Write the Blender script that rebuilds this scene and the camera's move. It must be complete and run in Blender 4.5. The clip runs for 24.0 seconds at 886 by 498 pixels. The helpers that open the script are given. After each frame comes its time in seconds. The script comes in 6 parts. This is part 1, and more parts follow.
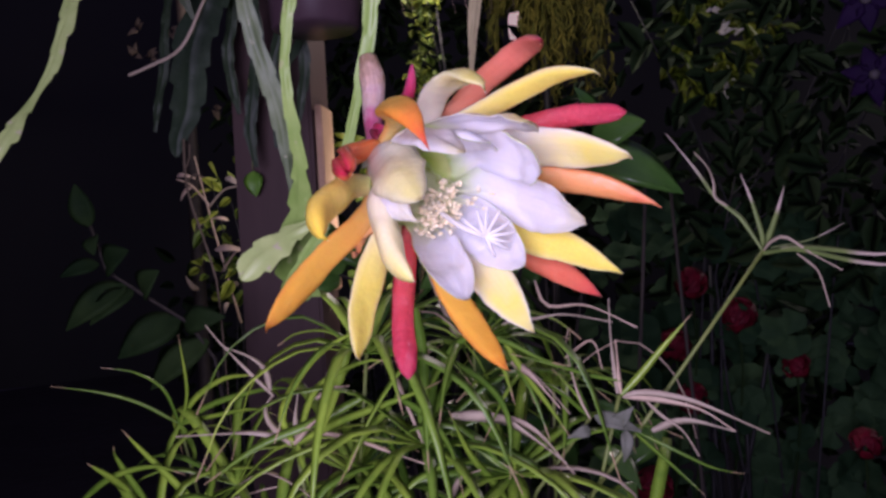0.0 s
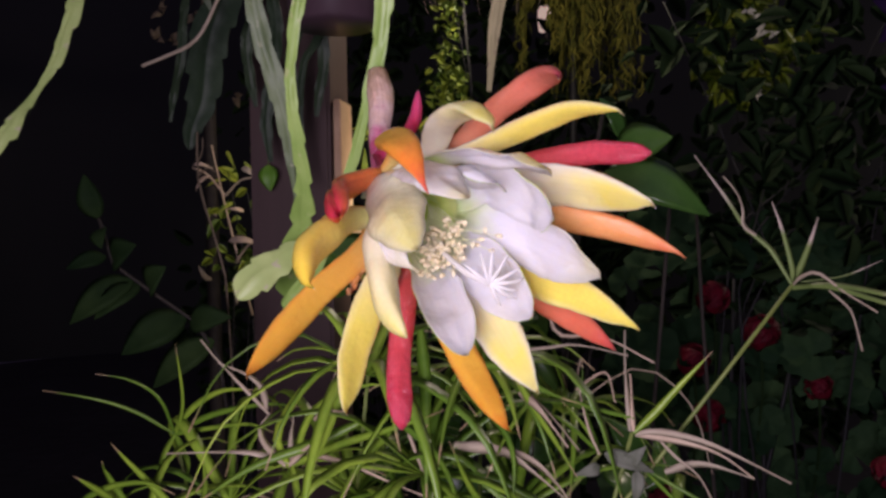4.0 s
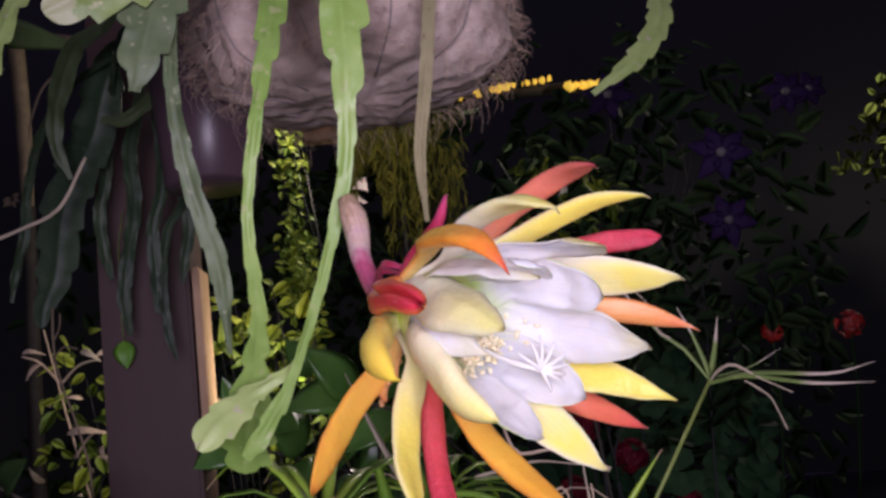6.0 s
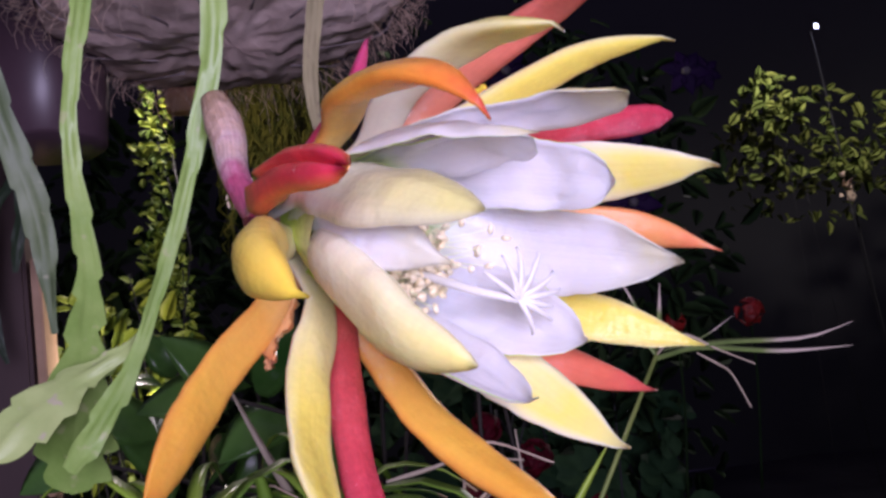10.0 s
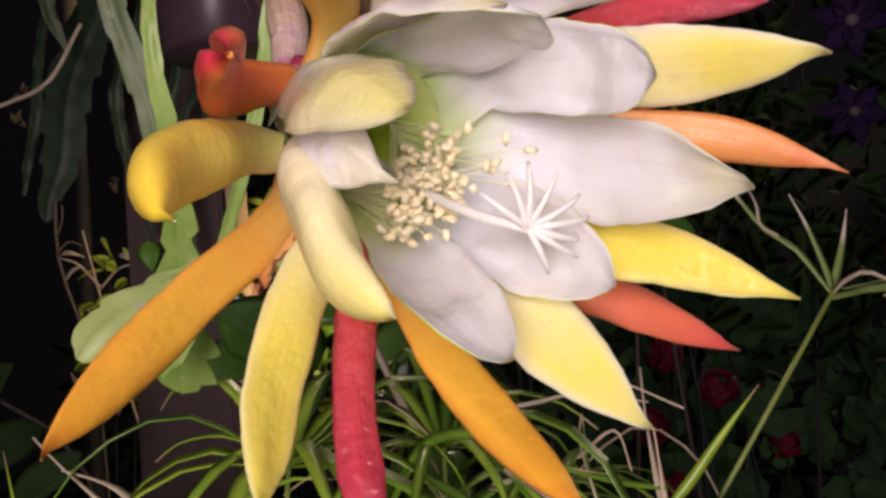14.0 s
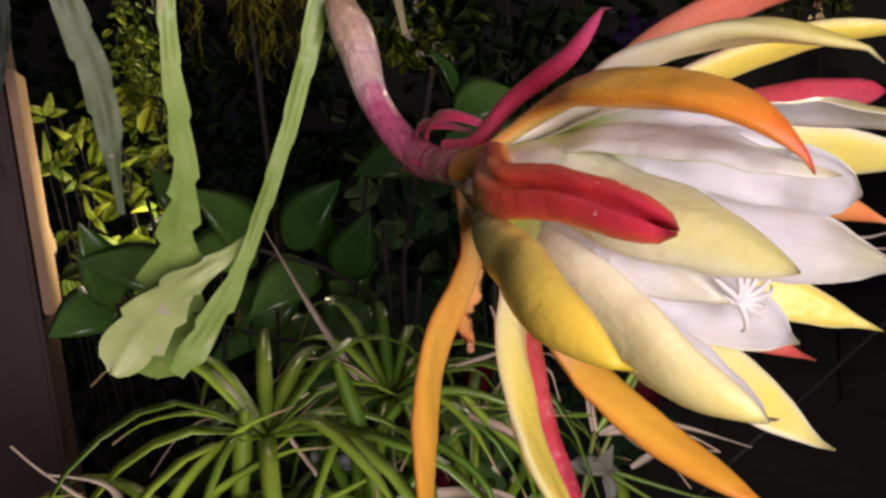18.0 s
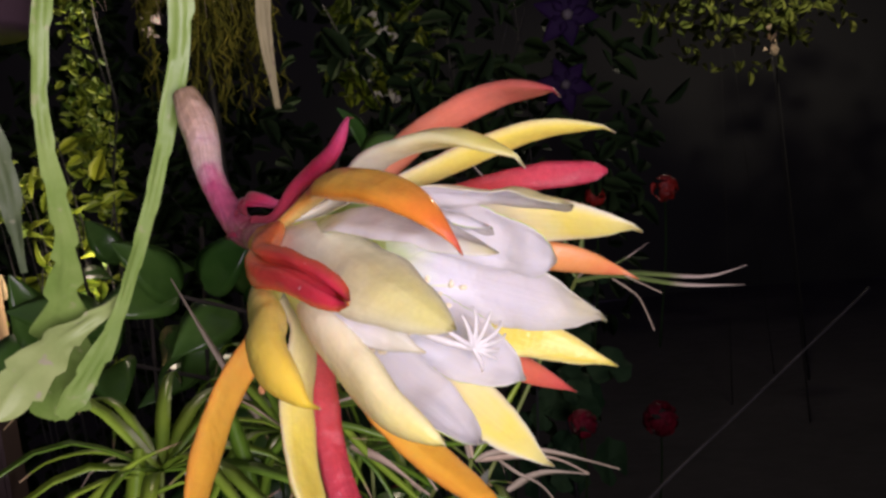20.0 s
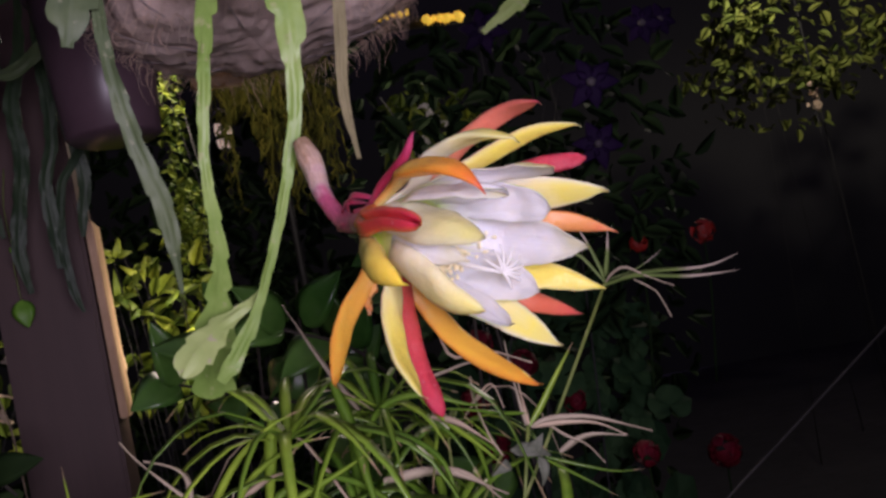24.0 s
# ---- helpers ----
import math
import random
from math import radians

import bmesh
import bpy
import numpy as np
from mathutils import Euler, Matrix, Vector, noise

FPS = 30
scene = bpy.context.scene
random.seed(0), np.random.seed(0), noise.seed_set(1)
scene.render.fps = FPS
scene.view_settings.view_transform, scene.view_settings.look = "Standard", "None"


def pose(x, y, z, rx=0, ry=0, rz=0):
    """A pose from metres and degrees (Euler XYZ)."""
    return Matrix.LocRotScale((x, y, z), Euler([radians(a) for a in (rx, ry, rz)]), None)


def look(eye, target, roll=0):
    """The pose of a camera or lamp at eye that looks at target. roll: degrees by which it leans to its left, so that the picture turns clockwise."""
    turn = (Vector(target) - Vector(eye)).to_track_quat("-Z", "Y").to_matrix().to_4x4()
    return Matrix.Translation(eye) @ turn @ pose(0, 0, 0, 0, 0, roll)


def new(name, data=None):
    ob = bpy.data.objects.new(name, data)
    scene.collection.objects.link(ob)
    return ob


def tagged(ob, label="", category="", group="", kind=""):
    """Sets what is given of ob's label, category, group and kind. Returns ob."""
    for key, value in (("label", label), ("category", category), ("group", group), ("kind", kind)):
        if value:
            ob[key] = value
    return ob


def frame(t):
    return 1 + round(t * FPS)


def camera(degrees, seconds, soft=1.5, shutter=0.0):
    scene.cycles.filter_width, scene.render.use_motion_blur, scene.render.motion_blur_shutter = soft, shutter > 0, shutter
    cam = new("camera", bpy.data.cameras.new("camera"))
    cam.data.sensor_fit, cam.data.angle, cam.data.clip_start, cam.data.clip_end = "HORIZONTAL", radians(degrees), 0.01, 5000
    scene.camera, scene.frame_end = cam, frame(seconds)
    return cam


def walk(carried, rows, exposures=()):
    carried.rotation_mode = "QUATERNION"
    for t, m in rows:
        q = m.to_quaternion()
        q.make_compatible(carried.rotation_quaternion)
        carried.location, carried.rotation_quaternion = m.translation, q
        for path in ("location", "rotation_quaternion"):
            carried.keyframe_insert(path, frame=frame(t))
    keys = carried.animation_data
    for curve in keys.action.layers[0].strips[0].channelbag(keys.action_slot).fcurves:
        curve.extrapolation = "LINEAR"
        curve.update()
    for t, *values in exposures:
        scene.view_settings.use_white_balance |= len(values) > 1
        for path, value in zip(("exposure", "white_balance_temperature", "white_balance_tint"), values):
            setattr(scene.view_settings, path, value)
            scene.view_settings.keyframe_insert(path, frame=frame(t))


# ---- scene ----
cam = camera(58.42, 24.0, soft=2.9)
PATH = [
    (0, (0.1694, 0.0979, 1.3369), (0.1136, 0.5947, 1.3260), -3.06),
    (0.5, (0.1697, 0.1201, 1.3472), (0.1024, 0.6154, 1.3378), -2.64),
    (1, (0.1782, 0.1376, 1.3466), (0.1031, 0.6319, 1.3398), -1.79),
    (1.5, (0.1866, 0.1509, 1.3529), (0.1055, 0.6442, 1.3429), -1.21),
    (2, (0.1938, 0.1682, 1.3568), (0.1081, 0.6606, 1.3461), -0.29),
    (2.5, (0.1981, 0.1764, 1.3590), (0.1106, 0.6680, 1.3326), 0.37),
    (4.5, (0.1603, 0.1153, 1.3522), (0.1162, 0.6133, 1.3448), -2.42),
    (5, (0.1445, 0.1170, 1.3459), (0.1786, 0.6128, 1.4007), -5.68),
    (5.5, (0.1198, 0.1208, 1.3508), (0.1904, 0.6116, 1.4150), -7.82),
    (6, (0.0915, 0.1184, 1.3348), (0.1482, 0.6084, 1.4164), -7.18),
    (6.5, (0.0626, 0.1386, 1.3315), (0.0831, 0.6284, 1.4298), -6.88),
    (7, (0.0782, 0.1302, 1.3399), (0.0923, 0.6191, 1.4435), -7.32),
    (7.5, (0.0757, 0.0999, 1.3269), (0.1249, 0.5891, 1.4176), -9.47),
    (8, (0.0624, 0.0802, 1.3232), (0.1624, 0.5634, 1.4036), -11.12),
    (8.5, (0.0820, 0.1017, 1.3270), (0.2043, 0.5801, 1.4055), -11.17),
    (9, (0.1012, 0.1411, 1.3280), (0.2364, 0.6154, 1.4101), -10.43),
    (9.5, (0.0919, 0.1827, 1.3257), (0.2303, 0.6546, 1.4158), -10.32),
    (10, (0.0895, 0.2244, 1.3197), (0.2214, 0.7001, 1.3991), -9.17),
    (10.5, (0.1120, 0.2328, 1.3112), (0.2324, 0.7116, 1.3905), -8.60),
    (12.5, (0.1384, 0.2396, 1.3098), (0.2056, 0.7294, 1.3841), -6.89),
    (13, (0.1434, 0.2155, 1.3042), (0.2144, 0.7062, 1.3682), -6.07),
    (13.5, (0.1423, 0.2108, 1.3080), (0.1951, 0.7056, 1.3567), -5.63),
    (14, (0.1380, 0.2525, 1.3207), (0.1335, 0.7508, 1.3613), -5.22),
    (14.5, (0.1320, 0.2610, 1.3352), (0.1055, 0.7585, 1.3776), -6.65),
    (15, (0.1462, 0.2326, 1.3497), (0.1044, 0.7308, 1.3588), -5.80),
    (15.5, (0.1458, 0.1986, 1.3561), (0.1129, 0.6974, 1.3448), -5.13),
    (16, (0.1334, 0.1782, 1.3535), (0.1093, 0.6772, 1.3323), -5.52),
    (16.5, (0.1255, 0.2052, 1.3560), (0.1286, 0.7026, 1.3053), -4.82),
    (17, (0.1165, 0.2326, 1.3678), (0.1525, 0.7283, 1.3129), -5.25),
    (17.5, (0.0713, 0.2297, 1.3740), (0.1690, 0.7172, 1.3205), -5.47),
    (18, (0.0377, 0.2463, 1.3720), (0.1875, 0.7205, 1.3204), -6.46),
    (18.5, (0.0541, 0.2570, 1.3803), (0.2389, 0.7192, 1.3327), -7.44),
    (19, (0.0639, 0.2385, 1.3863), (0.2588, 0.6970, 1.3440), -7.99),
    (19.5, (0.0754, 0.2183, 1.3812), (0.2595, 0.6815, 1.3425), -7.69),
    (21.5, (0.0783, 0.1148, 1.3676), (0.1808, 0.6041, 1.3591), -7.47),
    (22, (0.0994, 0.1190, 1.3530), (0.1908, 0.6105, 1.3600), -6.36),
    (22.5, (0.1019, 0.1438, 1.3420), (0.1575, 0.6402, 1.3638), -5.70),
    (23, (0.0824, 0.1457, 1.3506), (0.1165, 0.6436, 1.3800), -6.25),
    (23.5, (0.0561, 0.1178, 1.3379), (0.1304, 0.6112, 1.3701), -9.33),
    (24, (0.0386, 0.0722, 1.3299), (0.1727, 0.5530, 1.3585), -12.16),
]
walk(cam, [(t, look(eye, target, roll)) for t, eye, target, roll in PATH], [(0, 0.28, 5400, 42), (2.5, 0.44, 5750, 38), (4.5, 0.15, 6000, 25), (7, 0.42, 5550, 25), (8, 0.1, 5600, 27), (9, 0.36, 5300, 28), (10, 0.31, 5350, 36), (12.5, 0.1, 6300, 20), (14, 0.21, 6850, 16), (15, -0.2, 6550, 16), (16, 0.15, 6450, 18), (17, 0.0, 5900, 20), (18, 0.22, 6600, 18), (19, 0.2, 6300, 20), (22, 0.15, 6100, 22), (23, 0.33, 5900, 25), (24, 0.05, 5900, 26)])

# ---- world and lights ----
world = bpy.data.worlds.new("night")
world.use_nodes = True
world.node_tree.nodes["Background"].inputs[0].default_value = (0.42, 0.32, 0.56, 1)
world.node_tree.nodes["Background"].inputs[1].default_value = 0.22
scene.world = world


def lamp(name, kind, place, aim, watts, colour, size, spread=None):
    data = bpy.data.lights.new(name, kind)
    data.energy, data.color = watts, colour
    if kind == "AREA":
        data.size = size
    else:
        data.shadow_soft_size = size
    if kind == "SPOT":
        data.spot_size, data.spot_blend = radians(spread or 90), 1.0
    ob = new(name, data)
    ob.matrix_world = look(place, aim)
    return ob


# the torch of the hand-held camera, a lantern in the bed behind the post, and the lamp of the far garden
lamp("camera_torch", "SPOT", (0.095, -0.20, 1.332), (0.12, 0.6, 1.39), 19.3, (1.0, 0.88, 0.935), 0.15, 100)
lamp("bed_lantern_light", "POINT", (0.13, 1.44, 1.88), (0.16, 1.0, 1.0), 3.8, (1.0, 0.86, 0.56), 0.03)
lamp("bed_light", "SPOT", (0.03, 1.26, 1.34), (-0.09, 1.33, 1.37), 1.45, (1.0, 0.84, 0.50), 0.02, 150)
lamp("far_garden_light", "POINT", (2.75, 3.1, 2.75), (3, 4, 2), 36.0, (1.0, 0.9, 0.62), 0.05)

# ---- materials ----
def mat(name):
    m = bpy.data.materials.new(name)
    m.use_nodes = True
    return m, m.node_tree.nodes, m.node_tree.links, m.node_tree.nodes["Principled BSDF"]


def noise_node(nodes, links, vec, scale, detail=4, rough=0.6):
    n = nodes.new("ShaderNodeTexNoise")
    n.inputs["Scale"].default_value, n.inputs["Detail"].default_value, n.inputs["Roughness"].default_value = scale, detail, rough
    if vec is not None:
        links.new(vec, n.inputs["Vector"])
    return n


def ramp_node(nodes, links, fac, stops):
    r = nodes.new("ShaderNodeValToRGB")
    els = r.color_ramp.elements
    while len(els) < len(stops):
        els.new(0.5)
    for e, (p, c) in zip(els, stops):
        e.position, e.color = p, (*c, 1)
    links.new(fac, r.inputs[0])
    return r


def mixc(nodes, links, fac, a, b, mode="MIX"):
    m = nodes.new("ShaderNodeMix")
    m.data_type, m.blend_type = "RGBA", mode
    for sock, v in ((m.inputs[0], fac), (m.inputs[6], a), (m.inputs[7], b)):
        if isinstance(v, (int, float)):
            sock.default_value = v
        elif isinstance(v, tuple):
            sock.default_value = (*v, 1)
        else:
            links.new(v, sock)
    return m.outputs[2]


def bump_to(nodes, links, bsdf, height, strength, dist):
    b = nodes.new("ShaderNodeBump")
    b.inputs["Strength"].default_value, b.inputs["Distance"].default_value = strength, dist
    links.new(height, b.inputs["Height"])
    links.new(b.outputs[0], bsdf.inputs["Normal"])


def petal_mat(name, stops, edge=None, rough=0.25, vein=0.26, streak=0.10, mottled=0.0, glints=None, blotch=0.22):
    """Colour along the petal by its own length, fine veins and a little mottling."""
    m, nodes, links, bsdf = mat(name)
    uv = nodes.new("ShaderNodeUVMap")
    sep = nodes.new("ShaderNodeSeparateXYZ")
    links.new(uv.outputs[0], sep.inputs[0])
    tex = nodes.new("ShaderNodeTexCoord")
    big = noise_node(nodes, links, tex.outputs["Object"], 90, 3)
    wob = nodes.new("ShaderNodeMath")
    wob.operation = "MULTIPLY_ADD"
    wob.inputs[1].default_value, wob.inputs[2].default_value = blotch, -blotch / 2
    links.new(big.outputs[0], wob.inputs[0])
    add = nodes.new("ShaderNodeMath")
    links.new(sep.outputs[1], add.inputs[0])
    links.new(wob.outputs[0], add.inputs[1])
    col = ramp_node(nodes, links, add.outputs[0], stops).outputs[0]
    if edge:
        across = nodes.new("ShaderNodeMath")
        across.operation = "SUBTRACT"
        across.inputs[1].default_value = 0.5
        links.new(sep.outputs[0], across.inputs[0])
        away = nodes.new("ShaderNodeMath")
        away.operation = "ABSOLUTE"
        links.new(across.outputs[0], away.inputs[0])
        er = ramp_node(nodes, links, away.outputs[0], [(0.2, (0, 0, 0)), (0.5, (edge[1],) * 3)])
        col = mixc(nodes, links, er.outputs[0], col, edge[0])
    # long fine veins
    mp = nodes.new("ShaderNodeMapping")
    mp.inputs["Scale"].default_value = (38, 2.2, 1)
    links.new(uv.outputs[0], mp.inputs[0])
    vn = noise_node(nodes, links, mp.outputs[0], 1.0, 5, 0.65)
    vr = ramp_node(nodes, links, vn.outputs[0], [(0.3, (1 - streak,) * 3), (0.7, (1, 1, 1))])
    col = mixc(nodes, links, 1.0, col, vr.outputs[0], "MULTIPLY")
    if mottled:
        sp = noise_node(nodes, links, tex.outputs["Object"], 700, 2)
        sr = ramp_node(nodes, links, sp.outputs[0], [(0.4, (1 - mottled,) * 3), (0.65, (1, 1, 1))])
        col = mixc(nodes, links, 1.0, col, sr.outputs[0], "MULTIPLY")
    if glints:  # painted pale glints, most of them near the tip
        sp = noise_node(nodes, links, tex.outputs["Object"], 520, 3, 0.7)
        more = nodes.new("ShaderNodeMath")
        more.operation = "MULTIPLY_ADD"
        more.inputs[1].default_value = 0.10
        links.new(sep.outputs[1], more.inputs[0])
        links.new(sp.outputs[0], more.inputs[2])
        sr = ramp_node(nodes, links, more.outputs[0], [(0.765, (0, 0, 0)), (0.80, (0.7, 0.7, 0.7))])
        col = mixc(nodes, links, sr.outputs[0], col, glints)
    links.new(col, bsdf.inputs["Base Color"])
    bsdf.inputs["Roughness"].default_value = rough
    bsdf.inputs["Subsurface Weight"].default_value = 0.6
    bsdf.inputs["Subsurface Radius"].default_value = (0.006, 0.005, 0.004)
    bsdf.inputs["Subsurface Scale"].default_value = 0.7
    # soft dents under the fine veins
    dents = noise_node(nodes, links, tex.outputs["Object"], 210, 2)
    height = nodes.new("ShaderNodeMath")
    height.operation = "MULTIPLY_ADD"
    height.inputs[1].default_value = 2.4
    links.new(dents.outputs[0], height.inputs[0])
    links.new(vn.outputs[0], height.inputs[2])
    bump_to(nodes, links, bsdf, height.outputs[0], vein, 0.0010)
    return m


def plain_mat(name, dark, light, scale=60, rough=0.5, bump=0.3, dist=0.001, vary=0.0, spots=None, stretch=(1, 1, 1), metal=0.0, spec=0.5, sss=0.0, tip=None):
    """Two tones at a broad and a fine scale, relief, and chance differences between pieces."""
    m, nodes, links, bsdf = mat(name)
    tex = nodes.new("ShaderNodeTexCoord")
    mp = nodes.new("ShaderNodeMapping")
    mp.inputs["Scale"].default_value = stretch
    links.new(tex.outputs["Object"], mp.inputs[0])
    a = noise_node(nodes, links, mp.outputs[0], scale, 5, 0.65)
    b = noise_node(nodes, links, mp.outputs[0], scale * 0.17, 3, 0.5)
    both = nodes.new("ShaderNodeMath")
    both.operation = "MULTIPLY_ADD"
    both.inputs[1].default_value = 0.5
    half = nodes.new("ShaderNodeMath")
    half.operation = "MULTIPLY"
    half.inputs[1].default_value = 0.5
    links.new(b.outputs[0], half.inputs[0])
    links.new(a.outputs[0], both.inputs[0])
    links.new(half.outputs[0], both.inputs[2])
    col = ramp_node(nodes, links, both.outputs[0], [(0.36, dark), (0.64, light)]).outputs[0]
    if spots:
        s = noise_node(nodes, links, mp.outputs[0], scale * 2.3, 2)
        sr = ramp_node(nodes, links, s.outputs[0], [(0.62, (0, 0, 0)), (0.7, (1, 1, 1))])
        col = mixc(nodes, links, sr.outputs[0], col, spots)
    if vary:
        info = nodes.new("ShaderNodeObjectInfo")
        geo = nodes.new("ShaderNodeNewGeometry")
        add = nodes.new("ShaderNodeMath")
        links.new(info.outputs["Random"], add.inputs[0])
        links.new(geo.outputs["Random Per Island"], add.inputs[1])
        fr = nodes.new("ShaderNodeMath")
        fr.operation = "FRACT"
        links.new(add.outputs[0], fr.inputs[0])
        vr = ramp_node(nodes, links, fr.outputs[0], [(0, (1 - vary, 1 - vary * 0.8, 1 - vary)), (1, (1 + vary, 1 + vary * 0.6, 1 + vary * 0.2))])
        col = mixc(nodes, links, 1.0, col, vr.outputs[0], "MULTIPLY")
    if tip:  # the end of a blade withers, at an uneven line
        run = nodes.new("ShaderNodeSeparateXYZ")
        links.new(tex.outputs["UV"], run.inputs[0])
        jog = nodes.new("ShaderNodeMath")
        jog.operation = "MULTIPLY_ADD"
        jog.inputs[1].default_value = 0.16
        links.new(a.outputs[0], jog.inputs[0])
        links.new(run.outputs[1], jog.inputs[2])
        withered = ramp_node(nodes, links, jog.outputs[0], [(tip[0] + 0.05, (0, 0, 0)), (tip[0] + 0.15, (1, 1, 1))])
        col = mixc(nodes, links, withered.outputs[0], col, tip[1])
    links.new(col, bsdf.inputs["Base Color"])
    bsdf.inputs["Roughness"].default_value = rough
    bsdf.inputs["Metallic"].default_value = metal
    bsdf.inputs["Specular IOR Level"].default_value = spec
    bsdf.inputs["Subsurface Weight"].default_value = sss
    bsdf.inputs["Subsurface Radius"].default_value = (0.003, 0.003, 0.002)
    bsdf.inputs["Subsurface Scale"].default_value = 0.5
    if bump:
        bump_to(nodes, links, bsdf, a.outputs[0], bump, dist)
    return m


def glow_mat(name, colour, strength):
    m, nodes, links, bsdf = mat(name)
    bsdf.inputs["Base Color"].default_value = (*colour, 1)
    bsdf.inputs["Emission Color"].default_value = (*colour, 1)
    bsdf.inputs["Emission Strength"].default_value = strength
    return m


WHITE = (0.835, 0.815, 0.835)
M_white = petal_mat("petal_white", [(0.0, (0.55, 0.80, 0.14)), (0.16, (0.64, 0.82, 0.28)), (0.28, (0.80, 0.85, 0.66)), (0.38, WHITE), (0.72, WHITE), (0.9, (0.82, 0.78, 0.56)), (1.0, (0.85, 0.76, 0.34))], edge=((0.83, 0.80, 0.64), 0.4), streak=0.06)
M_purewhite = petal_mat("petal_pure_white", [(0.0, (0.52, 0.80, 0.10)), (0.16, (0.62, 0.82, 0.24)), (0.28, (0.78, 0.85, 0.60)), (0.38, WHITE), (1.0, (0.86, 0.84, 0.82))], streak=0.05)
M_whitetip = petal_mat("petal_white_yellow_tip", [(0.0, (0.76, 0.78, 0.55)), (0.38, (0.85, 0.83, 0.79)), (0.58, (0.84, 0.79, 0.48)), (0.8, (0.90, 0.80, 0.18)), (1.0, (0.87, 0.76, 0.28))], edge=((0.83, 0.81, 0.70), 0.85), streak=0.07)
M_whiteback = petal_mat("petal_white_back", [(0.0, (0.78, 0.76, 0.50)), (0.35, (0.85, 0.82, 0.74)), (0.72, (0.84, 0.79, 0.50)), (1.0, (0.87, 0.77, 0.26))], mottled=0.03, streak=0.07)
M_pale = petal_mat("petal_pale_yellow", [(0.0, (0.82, 0.80, 0.68)), (0.42, (0.85, 0.82, 0.62)), (0.68, (0.89, 0.83, 0.36)), (0.88, (0.91, 0.81, 0.18)), (1.0, (0.89, 0.78, 0.26))], edge=((0.86, 0.82, 0.56), 0.4), mottled=0.03, vein=0.2, streak=0.07)
M_cream = petal_mat("petal_cream_yellow", [(0.0, (0.83, 0.80, 0.66)), (0.4, (0.86, 0.82, 0.56)), (0.75, (0.89, 0.82, 0.36)), (1.0, (0.90, 0.79, 0.22))], edge=((0.86, 0.83, 0.64), 0.35), mottled=0.04, streak=0.07)
M_yellow = petal_mat("petal_yellow", [(0.0, (0.84, 0.79, 0.52)), (0.3, (0.86, 0.79, 0.36)), (0.55, (0.90, 0.77, 0.13)), (1.0, (0.89, 0.73, 0.12))], edge=((0.87, 0.81, 0.48), 0.6), mottled=0.05, streak=0.08)
M_yelback = petal_mat("petal_yellow_back", [(0.0, (0.83, 0.76, 0.44)), (0.45, (0.84, 0.68, 0.15)), (1.0, (0.85, 0.60, 0.05))], mottled=0.03, streak=0.08)
M_gold = petal_mat("petal_golden_orange", [(0.0, (0.83, 0.64, 0.32)), (0.3, (0.86, 0.46, 0.08)), (0.6, (0.88, 0.51, 0.06)), (0.9, (0.86, 0.42, 0.04)), (1.0, (0.78, 0.20, 0.03))], edge=((0.80, 0.30, 0.05), 0.8), mottled=0.03, streak=0.08)
M_peach = petal_mat("petal_peach_orange", [(0.0, (0.84, 0.60, 0.34)), (0.5, (0.82, 0.43, 0.15)), (0.85, (0.80, 0.34, 0.11)), (1.0, (0.76, 0.16, 0.08))], edge=((0.78, 0.28, 0.09), 0.8), mottled=0.04, streak=0.08)
M_coral = petal_mat("petal_coral_red", [(0.0, (0.80, 0.38, 0.22)), (0.5, (0.80, 0.25, 0.11)), (0.85, (0.76, 0.18, 0.10)), (1.0, (0.68, 0.09, 0.09))], mottled=0.05, rough=0.34)
M_red = petal_mat("petal_crimson", [(0.0, (0.74, 0.26, 0.14)), (0.4, (0.70, 0.095, 0.085)), (1.0, (0.64, 0.055, 0.105))], mottled=0.12, rough=0.16, vein=0.7, glints=(0.88, 0.55, 0.60))
M_redlip = petal_mat("petal_scarlet", [(0.0, (0.82, 0.36, 0.06)), (0.35, (0.80, 0.19, 0.05)), (0.6, (0.74, 0.08, 0.06)), (1.0, (0.66, 0.04, 0.08))], edge=((0.82, 0.18, 0.04), 0.7), mottled=0.08, rough=0.2, vein=0.22, glints=(0.88, 0.60, 0.55))
M_hook = petal_mat("petal_amber", [(0.0, (0.84, 0.68, 0.28)), (0.3, (0.86, 0.56, 0.12)), (0.65, (0.86, 0.46, 0.05)), (0.88, (0.80, 0.24, 0.03)), (1.0, (0.62, 0.08, 0.05))], edge=((0.80, 0.27, 0.03), 0.75), mottled=0.06, rough=0.25)
M_pink = petal_mat("petal_magenta", [(0.0, (0.60, 0.10, 0.14)), (0.6, (0.56, 0.03, 0.09)), (1.0, (0.56, 0.08, 0.20))], mottled=0.12, rough=0.35)
M_tube = petal_mat("floral_tube_skin", [(0.0, (0.50, 0.34, 0.20)), (0.14, (0.78, 0.54, 0.40)), (0.28, (0.84, 0.60, 0.54)), (0.38, (0.78, 0.34, 0.42)), (0.50, (0.70, 0.14, 0.27)), (0.82, (0.72, 0.18, 0.27)), (1.0, (0.82, 0.55, 0.38))], mottled=0.10, vein=0.9, rough=0.16, streak=0.35, blotch=0.55)
M_throat = petal_mat("throat_green", [(0.0, (0.50, 0.76, 0.03)), (0.6, (0.64, 0.84, 0.10)), (1.0, (0.76, 0.86, 0.36))])
M_anther = plain_mat("pollen_cream", (0.86, 0.76, 0.44), (0.93, 0.88, 0.66), 2500, 0.75, 0.6, 0.0004, vary=0.12)
